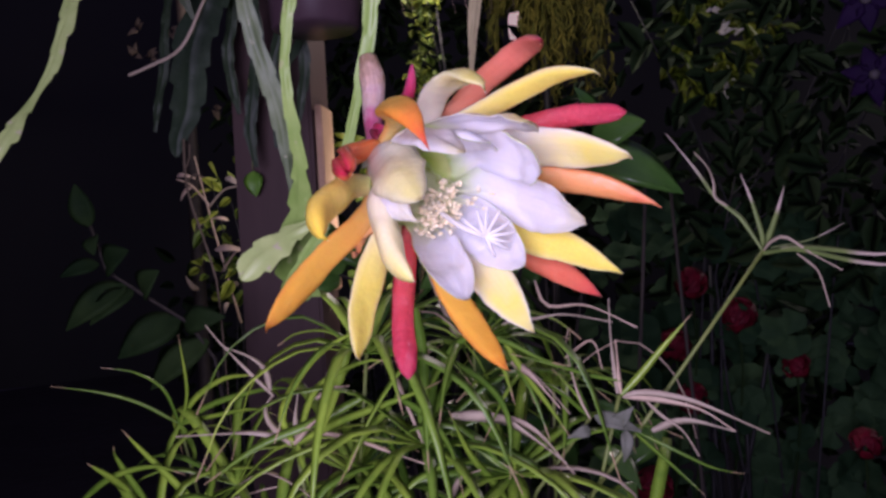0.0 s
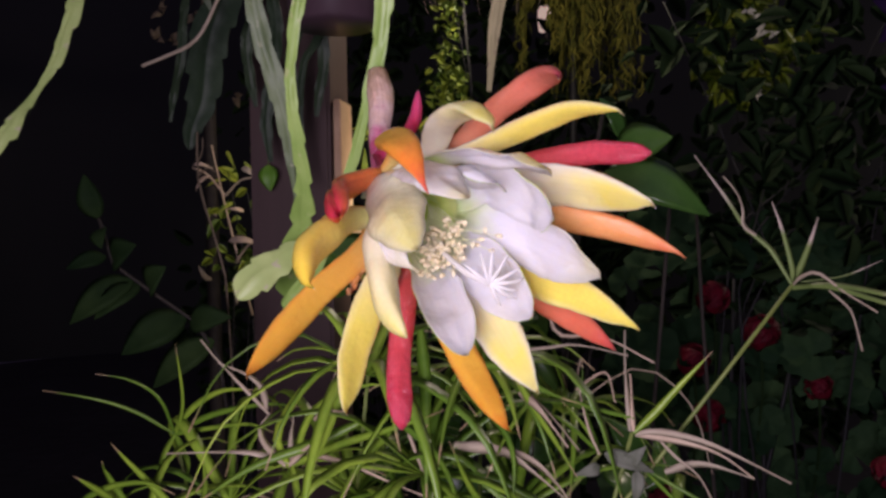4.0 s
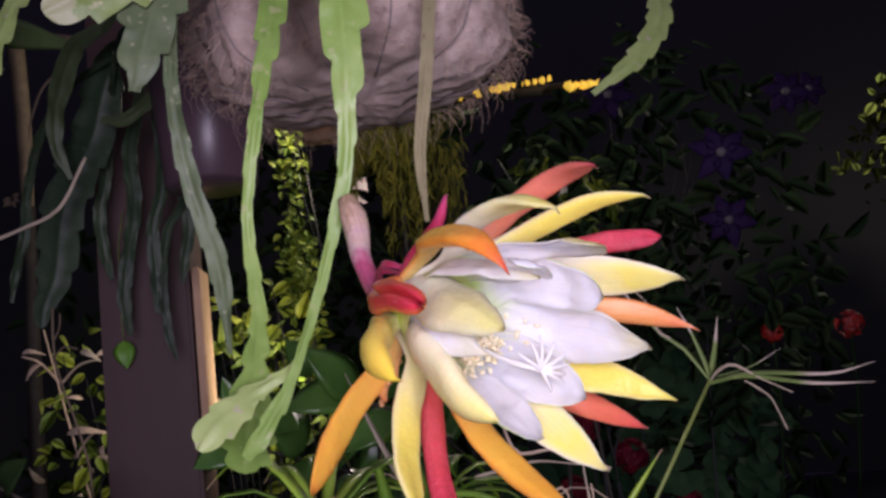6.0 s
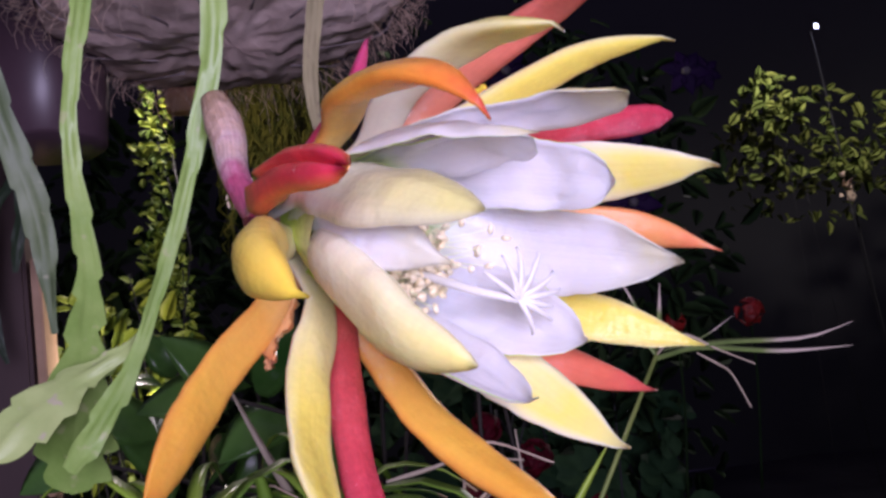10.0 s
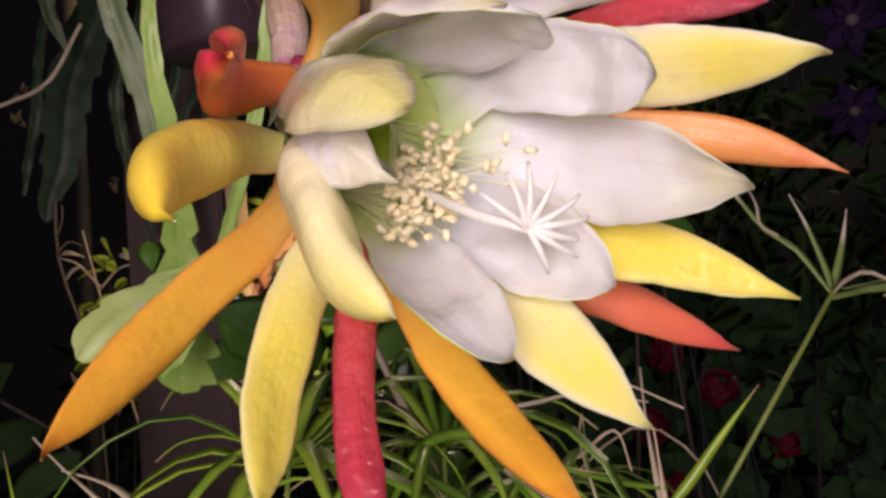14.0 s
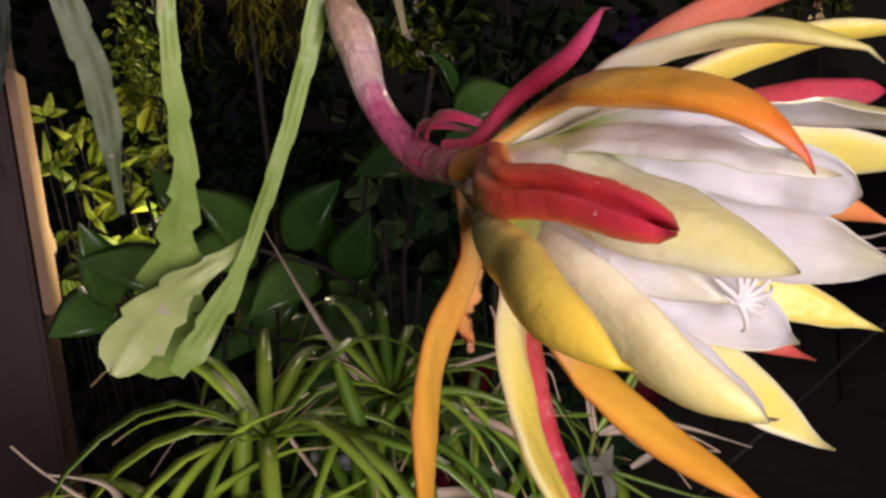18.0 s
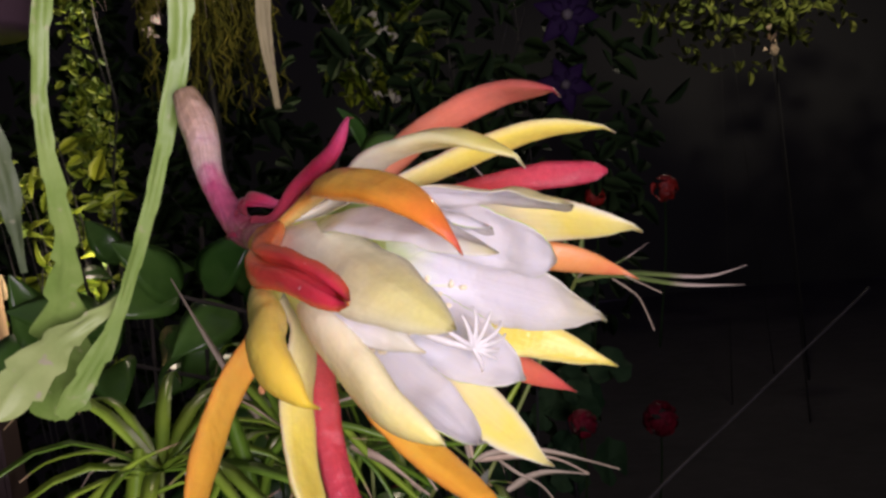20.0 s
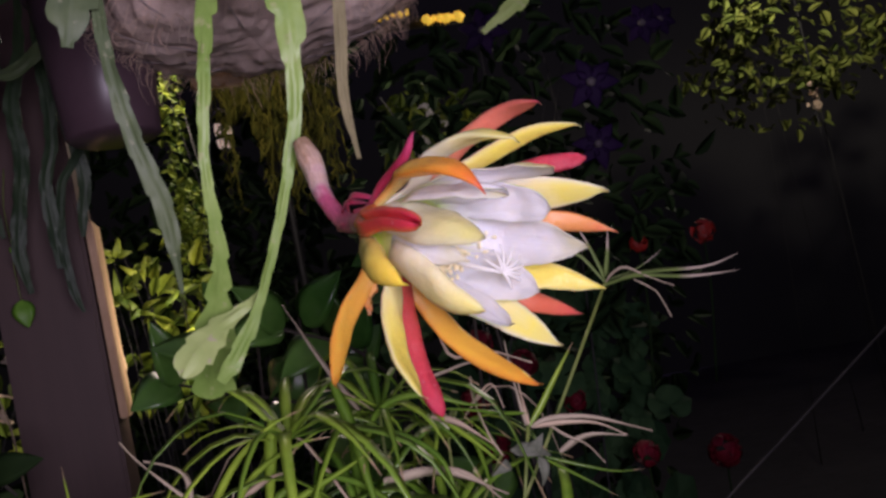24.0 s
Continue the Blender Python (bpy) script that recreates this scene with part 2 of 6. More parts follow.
M_filament = plain_mat("filament_pale_green", (0.74, 0.82, 0.40), (0.86, 0.90, 0.60), 900, 0.5, 0.1)
M_style = plain_mat("style_white", (0.66, 0.66, 0.58), (0.78, 0.77, 0.75), 900, 0.45, 0.1)
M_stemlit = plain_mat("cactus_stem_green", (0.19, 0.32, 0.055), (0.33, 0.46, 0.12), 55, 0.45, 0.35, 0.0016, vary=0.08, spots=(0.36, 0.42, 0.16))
# Darker copies of the stem green: the dimness farther back is put into colour.
M_stemshaded = plain_mat("cactus_stem_bluegreen_shaded", (0.018, 0.039, 0.018), (0.040, 0.069, 0.032), 60, 0.55, 0.25, 0.001, vary=0.15, spots=(0.06, 0.09, 0.055))
M_stemdim = plain_mat("cactus_stem_dull_green_dimmed", (0.040, 0.066, 0.026), (0.080, 0.112, 0.045), 60, 0.55, 0.25, 0.001, vary=0.1)
M_stemdull = plain_mat("cactus_stem_grey_green", (0.080, 0.118, 0.052), (0.145, 0.190, 0.085), 60, 0.55, 0.3, 0.001, spots=(0.24, 0.26, 0.15))
M_stempale = plain_mat("cactus_stem_pale", (0.27, 0.37, 0.10), (0.40, 0.49, 0.17), 60, 0.5, 0.3, 0.001, spots=(0.42, 0.40, 0.25))
M_stempad = plain_mat("cactus_pad_yellowgreen", (0.14, 0.22, 0.045), (0.29, 0.37, 0.10), 45, 0.5, 0.45, 0.002, spots=(0.42, 0.42, 0.22), tip=(0.94, (0.36, 0.38, 0.20)))
M_stemdry = plain_mat("cactus_stem_dry", (0.30, 0.27, 0.13), (0.42, 0.37, 0.20), 80, 0.65, 0.4, 0.001, spots=(0.25, 0.20, 0.12), stretch=(1, 1, 0.3))
M_sedge = plain_mat("sedge_blade_green", (0.095, 0.215, 0.020), (0.29, 0.46, 0.05), 40, 0.34, 0.15, 0.0006, vary=0.45, tip=(0.90, (0.50, 0.36, 0.20)))
M_sedgetip = plain_mat("sedge_blade_withered_end", (0.12, 0.19, 0.045), (0.24, 0.32, 0.09), 60, 0.5, 0.2, 0.0006, tip=(0.62, (0.62, 0.52, 0.42)))
M_leafpale = plain_mat("withered_leaf_grey", (0.10, 0.115, 0.075), (0.24, 0.25, 0.19), 80, 0.75, 0.5, 0.0012)
M_sedgedry = plain_mat("sedge_blade_dry", (0.46, 0.36, 0.26), (0.70, 0.58, 0.45), 60, 0.7, 0.4, 0.0008, vary=0.2)
M_sedgestem = plain_mat("sedge_stalk", (0.13, 0.2, 0.035), (0.26, 0.32, 0.08), 60, 0.45, 0.2, vary=0.1)
M_leaf = plain_mat("leaf_dark_gloss", (0.038, 0.118, 0.020), (0.098, 0.215, 0.044), 25, 0.27, 0.3, 0.001, vary=0.3, spec=0.5)
# Three near-black leaf greens: the unlit bed's dimness is in the colour.
M_leafmatt = plain_mat("leaf_green_dimmed", (0.008, 0.022, 0.007), (0.028, 0.055, 0.017), 25, 0.7, 0.3, 0.001, vary=0.35, spec=0.1)
M_leafbed = plain_mat("leaf_bed_dimmed", (0.009, 0.024, 0.008), (0.024, 0.048, 0.017), 20, 0.75, 0.3, 0.001, vary=0.35, spec=0.1)
M_leafgeranium = plain_mat("leaf_geranium_dimmed", (0.012, 0.036, 0.016), (0.036, 0.078, 0.036), 22, 0.75, 0.3, 0.001, vary=0.4, spec=0.1)
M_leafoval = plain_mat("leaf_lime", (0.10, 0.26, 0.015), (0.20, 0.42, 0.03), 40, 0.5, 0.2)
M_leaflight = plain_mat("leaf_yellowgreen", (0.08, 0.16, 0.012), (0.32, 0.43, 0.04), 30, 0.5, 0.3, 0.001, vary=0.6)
M_leafmid = plain_mat("leaf_mid_green", (0.08, 0.14, 0.045), (0.17, 0.25, 0.085), 25, 0.6, 0.3, 0.001, vary=0.3)
M_leafolive = plain_mat("leaf_olive", (0.085, 0.12, 0.022), (0.21, 0.26, 0.06), 22, 0.7, 0.3, 0.001, vary=0.4, spec=0.15)
M_leafweep = plain_mat("leaf_olive_dim", (0.05, 0.058, 0.008), (0.13, 0.13, 0.02), 22, 0.7, 0.3, 0.001, vary=0.4, spec=0.15)
# Faint emission puts night haze into the backdrop; no lamp stands there.
M_nighthaze = glow_mat("night_haze_glow", (0.86, 0.74, 0.88), 0.0010)
M_nighthaze.node_tree.nodes["Principled BSDF"].inputs["Base Color"].default_value = (0.005, 0.006, 0.006, 1)
M_tan = plain_mat("dead_wood_tan", (0.12, 0.09, 0.055), (0.22, 0.17, 0.11), 80, 0.75, 0.4)
M_cane = plain_mat("weathered_cane", (0.03, 0.03, 0.028), (0.07, 0.065, 0.06), 90, 0.8, 0.3)
M_iron = plain_mat("black_iron", (0.008, 0.008, 0.009), (0.02, 0.02, 0.022), 120, 0.6, 0.2)
M_twig = plain_mat("twig_brown", (0.016, 0.013, 0.010), (0.05, 0.04, 0.03), 60, 0.75, 0.5)
M_post = plain_mat("painted_post", (0.058, 0.032, 0.029), (0.102, 0.060, 0.054), 14, 0.6, 0.3, 0.002, stretch=(1, 1, 0.08))
M_potplastic = plain_mat("pot_plastic_mauve", (0.088, 0.052, 0.066), (0.135, 0.084, 0.104), 18, 0.34, 0.1)
M_coir = plain_mat("coir_fibre", (0.48, 0.34, 0.28), (0.88, 0.70, 0.61), 45, 0.95, 0.6, 0.005, stretch=(1, 1, 1.6))
M_coirhair = plain_mat("coir_hair", (0.50, 0.36, 0.28), (0.78, 0.62, 0.52), 30, 0.9, 0.0, vary=0.3)
M_wire = plain_mat("basket_wire", (0.26, 0.21, 0.20), (0.40, 0.33, 0.32), 200, 0.6, 0.2)
M_soil = plain_mat("garden_soil", (0.008, 0.0075, 0.0075), (0.020, 0.018, 0.018), 9, 0.95, 0.8, 0.02)
M_purple = plain_mat("clematis_purple", (0.009, 0.002, 0.026), (0.020, 0.005, 0.048), 40, 0.75, 0.3, vary=0.2, spec=0.2)
M_clemheart = plain_mat("clematis_heart", (0.06, 0.05, 0.06), (0.12, 0.105, 0.11), 90, 0.7, 0.3)
M_clempale = plain_mat("bloom_cream", (0.55, 0.40, 0.26), (0.70, 0.55, 0.38), 60, 0.7, 0.3)
# Crimson and darker than the red: the low heads' dimness is painted in.
M_geraniumdim = plain_mat("geranium_crimson_dim", (0.085, 0.003, 0.012), (0.16, 0.006, 0.020), 60, 0.6, 0.2, vary=0.25, spec=0.2)
M_geranium = plain_mat("geranium_red", (0.20, 0.010, 0.008), (0.38, 0.022, 0.012), 60, 0.5, 0.2, vary=0.25)
M_wood = plain_mat("bare_wood", (0.55, 0.35, 0.20), (0.74, 0.50, 0.32), 30, 0.7, 0.4, 0.002, stretch=(0.1, 1, 1))
M_terracotta = plain_mat("terracotta", (0.24, 0.10, 0.06), (0.36, 0.16, 0.09), 22, 0.85, 0.4, 0.003)
M_lantern = glow_mat("lantern_glass", (1.0, 0.72, 0.52), 0.4)
M_bulb = glow_mat("bulb_white", (0.95, 0.97, 1.0), 14.0)
M_amberglow = glow_mat("amber_lamp_strip", (1.0, 0.62, 0.05), 0.55)

# ---- building tools ----
def part(name, bm, material, parent=None, label="", smooth=True):
    """Links a bmesh as one mesh object, as a part where a parent is given."""
    me = bpy.data.meshes.new(name)
    bm.to_mesh(me)
    bm.free()
    for m in material if isinstance(material, (list, tuple)) else (material,):
        me.materials.append(m)
    if smooth:
        me.polygons.foreach_set("use_smooth", [True] * len(me.polygons))
    ob = new(name, me)
    if parent is not None:
        ob.parent = parent
    if label:
        ob["label"] = label
    return ob


def thing(name, label, category, group="", kind=""):
    return tagged(new(name), label, category, group, kind)


def spline(points, n):
    """n + 1 places along a smooth line through the points, at even steps of length."""
    p = [Vector(q) for q in points]
    p = [2 * p[0] - p[1], *p, 2 * p[-1] - p[-2]]
    fine = []
    for i in range(1, len(p) - 2):
        a, b, c, d = p[i - 1 : i + 3]
        for k in range(24):
            t = k / 24
            fine.append(0.5 * (2 * b + (c - a) * t + (2 * a - 5 * b + 4 * c - d) * t * t + (3 * b - a - 3 * c + d) * t**3))
    fine.append(p[-2])
    far = [0.0]
    for a, b in zip(fine, fine[1:]):
        far.append(far[-1] + (b - a).length)
    out, j = [], 0
    for k in range(n + 1):
        want = far[-1] * k / n
        while j < len(far) - 2 and far[j + 1] < want:
            j += 1
        t = (want - far[j]) / max(far[j + 1] - far[j], 1e-9)
        out.append(fine[j].lerp(fine[j + 1], min(max(t, 0), 1)))
    return out


def grid_faces(bm, rows, index=0, flip=False, uvs=None, closed=False):
    uv = bm.loops.layers.uv.verify()
    for i in range(len(rows) - 1):
        span = len(rows[i]) if closed else len(rows[i]) - 1
        for j in range(span):
            k = (j + 1) % len(rows[i])
            vs = [rows[i][j], rows[i][k], rows[i + 1][k], rows[i + 1][j]]
            cs = [(i, j), (i, j + 1), (i + 1, j + 1), (i + 1, j)]
            if flip:
                vs.reverse(), cs.reverse()
            try:
                f = bm.faces.new(vs)
            except ValueError:
                continue
            f.material_index = index
            for loop, (a, b) in zip(f.loops, cs):
                loop[uv].uv = (b / span, a / (len(rows) - 1))


def tube_bm(points, radii, sides=8, n=16, bm=None, cap=True):
    """A round tube along a smooth line; radii along it."""
    bm = bm or bmesh.new()
    line = spline(points, n)
    ref = Vector((0.31, 0.87, 0.39))
    rows = []
    for i, c in enumerate(line):
        t = (line[min(i + 1, n)] - line[max(i - 1, 0)]).normalized()
        a = t.cross(ref).normalized()
        b = t.cross(a)
        f = i / n * (len(radii) - 1)
        k = min(int(f), len(radii) - 2)
        r = radii[k] + (radii[k + 1] - radii[k]) * (f - k)
        rows.append([bm.verts.new(c + r * (math.cos(2 * math.pi * s / sides) * a + math.sin(2 * math.pi * s / sides) * b)) for s in range(sides)])
    grid_faces(bm, rows, closed=True)
    if cap:
        bm.faces.new(list(reversed(rows[0])))
        bm.faces.new(rows[-1])
    return bm


def box_bm(lo, hi, bevel=0.0, bm=None):
    own = bm is None
    bm = bm or bmesh.new()
    made = bmesh.ops.create_cube(bm, size=1.0)["verts"]
    lo, hi = Vector(lo), Vector(hi)
    for v in made:
        v.co = Vector(((lo[i] + hi[i]) / 2 + v.co[i] * (hi[i] - lo[i]) for i in range(3)))
    if bevel and own:
        bmesh.ops.bevel(bm, geom=bm.edges[:], offset=bevel, segments=2, affect="EDGES")
    return bm


def turned_bm(profile, centre, sides=40, wobble=0.0, seed=0):
    """A body of rotation from (radius, height) rows, a little uneven."""
    bm = bmesh.new()
    rows = []
    for r, z in profile:
        ring = []
        for s in range(sides):
            a = 2 * math.pi * s / sides
            q = Vector((math.cos(a), math.sin(a), 0))
            off = wobble * noise.noise(Vector((q.x * 3 + seed, q.y * 3, z * 30)))
            ring.append(bm.verts.new(Vector(centre) + q * (r + off) + Vector((0, 0, z))))
        rows.append(ring)
    grid_faces(bm, rows, closed=True)
    return bm


def blade_bm(points, width, fold=0.25, n=8, up=(0, 0, 1), taper=2.2, bm=None, twist=0.0):
    """A folded strap leaf with a point, two faces wide and thin but solid."""
    bm = bm or bmesh.new()
    line = spline(points, n)
    rows = []
    for i, c in enumerate(line):
        t = (line[min(i + 1, n)] - line[max(i - 1, 0)]).normalized()
        u = Vector(up)
        u = (u - t * u.dot(t))
        u = u.normalized() if u.length > 1e-4 else t.orthogonal().normalized()
        u = Matrix.Rotation(twist * i / n, 3, t) @ u
        s = t.cross(u)
        f = i / n
        w = width / 2 * min(1.0, 0.55 + 2.5 * f) * max(1 - f**taper, 0.04)
        rows.append([bm.verts.new(c - s * w + u * fold * w), bm.verts.new(c - u * 0.0004), bm.verts.new(c + s * w + u * fold * w), bm.verts.new(c + u * 0.0006)])
    grid_faces(bm, rows, closed=True)
    return bm


def leaf_bm(base, tip, width, normal, bend=0.15, n=8, bm=None, fold=0.2, round_=0.55):
    """A broad leaf with a midrib fold, arched, with thickness."""
    bm = bm or bmesh.new()
    base, tip, normal = Vector(base), Vector(tip), Vector(normal)
    t = tip - base
    length = t.length
    t.normalize()
    normal = (normal - t * normal.dot(t)).normalized()
    s = t.cross(normal)
    rows = []
    for i in range(n + 1):
        f = i / n
        c = base + t * length * f + normal * bend * length * math.sin(math.pi * f) - normal * bend * 0.6 * length * f * f
        w = width / 2 * math.sin(math.pi * min(f**round_ * 0.97 + 0.03, 1)) ** 0.8
        w = max(w, 0.0006)
        rows.append([bm.verts.new(c - s * w + normal * fold * w), bm.verts.new(c - s * w * 0.5 + normal * fold * w * 0.6), bm.verts.new(c), bm.verts.new(c + s * w * 0.5 + normal * fold * w * 0.6), bm.verts.new(c + s * w + normal * fold * w), bm.verts.new(c - normal * 0.0008)])
    grid_faces(bm, rows, closed=True)
    return bm

# ---- the flower ----
R = Vector((0.106, 0.435, 1.3705))          # where the petals leave the floral tube
AX = Vector((0.50, -0.72, -0.42)).normalized()  # the way the flower faces
M_salmon = petal_mat("petal_salmon", [(0.0, (0.82, 0.46, 0.26)), (0.45, (0.80, 0.28, 0.16)), (0.85, (0.76, 0.19, 0.14)), (1.0, (0.64, 0.07, 0.11))], mottled=0.05)


def petal_width(kind, v):
    if kind in ("lip", "blunt", "club"):
        top, low, turn, fall = {"lip": (0.50, 0.70, 1.3, 0.7), "blunt": (0.80, 0.62, 2.0, 0.2), "club": (0.86, 0.46, 2.0, 0.1)}[kind]
        g = max(v - 0.86, 0) / 0.14
        return (low + (1 - low) * math.sin(math.pi / 2 * min(v / top, 1))) * (1 - fall * max(v - top, 0) ** turn) * max(math.sqrt(1 - g * g), 0.12)
    if kind == "round":
        return (0.55 + 0.45 * math.sin(math.pi / 2 * min(v / 0.6, 1)) ** 1.2) * max(1 - (max(v - 0.66, 0) / 0.34) ** 3, 0.004) ** 0.5
    if kind == "hood":
        return (0.72 + 0.28 * math.sin(math.pi / 2 * min(v / 0.5, 1)) ** 1.1) * max(1 - (max(v - 0.56, 0) / 0.44) ** 2.1, 0.008) ** 0.8  # a blunt cup
    if v > 0.962:  # a small drawn-out point
        return 0.13 * ((1 - v) / 0.038) ** 1.4 + 0.028
    f = v / 0.966
    if kind == "lance":
        return (0.40 + 0.60 * math.sin(math.pi / 2 * min(f / 0.6, 1))) * (1 - max(f - 0.6, 0) ** 2 / 0.1600 * 0.93) ** 0.75
    if kind == "broad":
        return (0.46 + 0.54 * math.sin(math.pi / 2 * min(f / 0.62, 1)) ** 1.2) * (1 - max(f - 0.62, 0) ** 2 / 0.1444 * 0.94) ** 0.62
    if kind == "boat":
        return (0.42 + 0.58 * math.sin(math.pi / 2 * min(f / 0.58, 1)) ** 1.1) * max(1 - (max(f - 0.55, 0) / 0.45) ** 2.6 * 0.97, 0.03) ** 0.85  # full, bluntly pointed
    return (0.62 + 0.38 * math.sin(math.pi / 2 * min(f / 0.6, 1))) * max(1 - (max(f - 0.62, 0) / 0.38) ** 2.4 * 0.98, 0.03) ** 0.75  # a long even strap


def petal(parent, name, label, inner, outer, places, width, phi, kind="lance", thick=0.0011, face=None, ripple=0.12, seed=0):
    """A petal along the places, from the tube to its tip: a trough of half-angle phi, with an inner and an outer face."""
    line = spline(places, 30)
    n, m = 30, 20 if kind == "lip" else 10
    ups = []
    for i, c in enumerate(line):
        t = (line[min(i + 1, n)] - line[max(i - 1, 0)]).normalized()
        q = R + AX * (max((c - R).dot(AX), 0) * 0.8 + 0.018)
        u = Vector(face) if face else (q - c)
        u = (u - t * u.dot(t)).normalized()
        ups.append((t, u))
    mid = ups[14][1]
    bm = bmesh.new()
    front, back = [], []
    for i, c in enumerate(line):
        v = i / n
        t, u = ups[i]
        if v > 0.95 and kind not in ("lip", "blunt", "club", "round", "hood"):
            c = c + u * 0.0022 * ((v - 0.95) / 0.05) ** 2
        u = u * 0.55 + mid * 0.45
        u = (u - t * u.dot(t)).normalized()
        s = t.cross(u)
        w = width * petal_width(kind, v)
        ph = phi * (0.75 + 0.25 * v)
        finger = phi < 0
        ph = abs(ph)
        r = w / (2 * math.sin(min(ph, 1.5)))
        a_row, b_row = [], []
        for j in range(m + 1):
            x = 2 * j / m - 1
            a = ph * x
            wave = ripple * w * (noise.noise(Vector((x * 1.3 + seed, v * 5.0, seed * 1.7))) + 0.5 * noise.noise(Vector((x * 2.2 + seed, v * 13.0, seed))) * (v if kind not in ("blunt", "club") else 3 * v * v))
            side = 1 + 0.13 * noise.noise(Vector((v * 6 + seed * 3, 2.0 * (x > 0), 0))) + 0.05 * noise.noise(Vector((v * 19 + seed, 5.0 * (x > 0), 3)))
            if finger:
                x = math.sin(math.pi / 2 * x)
                high = abs(phi) * w / 2 * math.sqrt(max(1 - x * x, 0)) + 0.00015
                if kind == "lip":
                    high *= 1 - 0.80 * math.exp(-((x - 0.2) / 0.15) ** 2) * min(1, v * 2)  # a crease down the middle, a notched tip
                mid_ = c + s * (w / 2 * x * side) + u * (wave * 0.6 - 0.06 * w * (1 - x * x) * math.sin(v * 9 + seed))
                if kind == "lip":
                    mid_ += u * 0.0024 * math.exp(-((x - 0.2) / 0.16) ** 2) * min(1, v * 2)
                    mid_ -= t * 0.0080 * math.exp(-((x - 0.2) / 0.22) ** 2) * max(0, (v - 0.8) / 0.2) ** 2
                a_row.append(bm.verts.new(mid_ + u * high * 0.9))
                b_row.append(bm.verts.new(mid_ - u * high) if 0 < j < m else a_row[-1])
                continue
            p = c + s * (r * math.sin(a) * side) + u * (r - r * math.cos(a) + wave)
            p += u * w * 0.014 * math.sin(8.5 * x + seed * 5) * min(1, 2.5 * v)
            th = thick * (1 - 0.75 * x * x) * min(1, w / width + 0.15)
            nrm = (u * math.cos(a) - s * math.sin(a))
            a_row.append(bm.verts.new(p))
            b_row.append(bm.verts.new(p - nrm * th))
        front.append(a_row)
        back.append(b_row)
    grid_faces(bm, front, 0, flip=True)
    grid_faces(bm, back, 1)
    for i in range(n if phi > 0 else 0):
        for j in (0, m):
            vs = [front[i][j], front[i + 1][j], back[i + 1][j], back[i][j]]
            f = bm.faces.new(vs if j else vs[::-1])
            f.material_index = 1
    bm.faces.new([*front[n], *reversed(back[n][1:-1] if phi < 0 else back[n])])
    return part(name, bm, (inner, outer), parent, label)


flower = thing("cactus_flower", "open white, yellow and red orchid cactus flower on its stem", "flower")
# name, label, inner and outer face, places from the tube to the tip, width, trough (minus: fleshy, thickness to width), kind
petal(flower, "sepal", "salmon-red outer petal", M_salmon, M_salmon, [(0.1126, 0.4294, 1.3741), (0.1370, 0.4258, 1.3840), (0.1556, 0.4161, 1.3977), (0.1703, 0.3966, 1.4035), (0.1767, 0.3698, 1.4003)], 0.0104, -0.5, "strap", seed=0.40)
petal(flower, "sepal", "pale yellow outer petal", M_yellow, M_pale, [(0.1159, 0.4298, 1.3727), (0.1392, 0.4210, 1.3801), (0.1613, 0.4099, 1.3869), (0.1803, 0.3949, 1.3924), (0.1968, 0.3788, 1.3899)], 0.0096, -0.45, "boat", seed=2.77)
petal(flower, "sepal", "crimson rolled outer petal with a blunt tip", M_red, M_red, [(0.1132, 0.4338, 1.3719), (0.1376, 0.4296, 1.3740), (0.1610, 0.4220, 1.3764), (0.1836, 0.4123, 1.3790), (0.2071, 0.4028, 1.3782)], 0.0092, -0.7, "club", seed=5.14)
petal(flower, "petal", "white petal with a yellow tip", M_whitetip, M_whiteback, [(0.1204, 0.4291, 1.3699), (0.1462, 0.4257, 1.3690), (0.1702, 0.4185, 1.3689), (0.1906, 0.4059, 1.3652), (0.2080, 0.3879, 1.3604)], 0.0178, -0.3, "boat", seed=7.51)
petal(flower, "sepal", "peach-orange outer petal", M_peach, M_peach, [(0.1152, 0.4341, 1.3691), (0.1423, 0.4332, 1.3646), (0.1691, 0.4259, 1.3586), (0.1959, 0.4187, 1.3524), (0.2207, 0.4147, 1.3427)], 0.011, -0.5, "strap", seed=9.88)
petal(flower, "petal", "broad white petal with a cream edge", M_white, M_whiteback, [(0.1242, 0.4288, 1.3657), (0.1452, 0.4240, 1.3585), (0.1635, 0.4170, 1.3506), (0.1771, 0.4018, 1.3437), (0.1906, 0.3837, 1.3372)], 0.0218, 0.6, "boat", seed=12.25)
petal(flower, "petal", "bright yellow petal", M_yellow, M_yelback, [(0.1180, 0.4332, 1.3646), (0.1390, 0.4338, 1.3493), (0.1609, 0.4264, 1.3373), (0.1834, 0.4162, 1.3276), (0.2041, 0.4056, 1.3173)], 0.0148, -0.32, "boat", seed=14.62)
petal(flower, "sepal", "coral-red outer petal", M_coral, M_coral, [(0.1121, 0.4362, 1.3664), (0.1345, 0.4425, 1.3471), (0.1575, 0.4467, 1.3309), (0.1798, 0.4404, 1.3180), (0.1975, 0.4213, 1.3067)], 0.0115, -0.5, "strap", seed=16.99)
petal(flower, "petal", "white petal with a broad yellow tip", M_whitetip, M_pale, [(0.1164, 0.4314, 1.3567), (0.1335, 0.4314, 1.3406), (0.1465, 0.4194, 1.3263), (0.1572, 0.4025, 1.3119), (0.1691, 0.3873, 1.2973)], 0.0172, -0.25, "boat", seed=19.36)
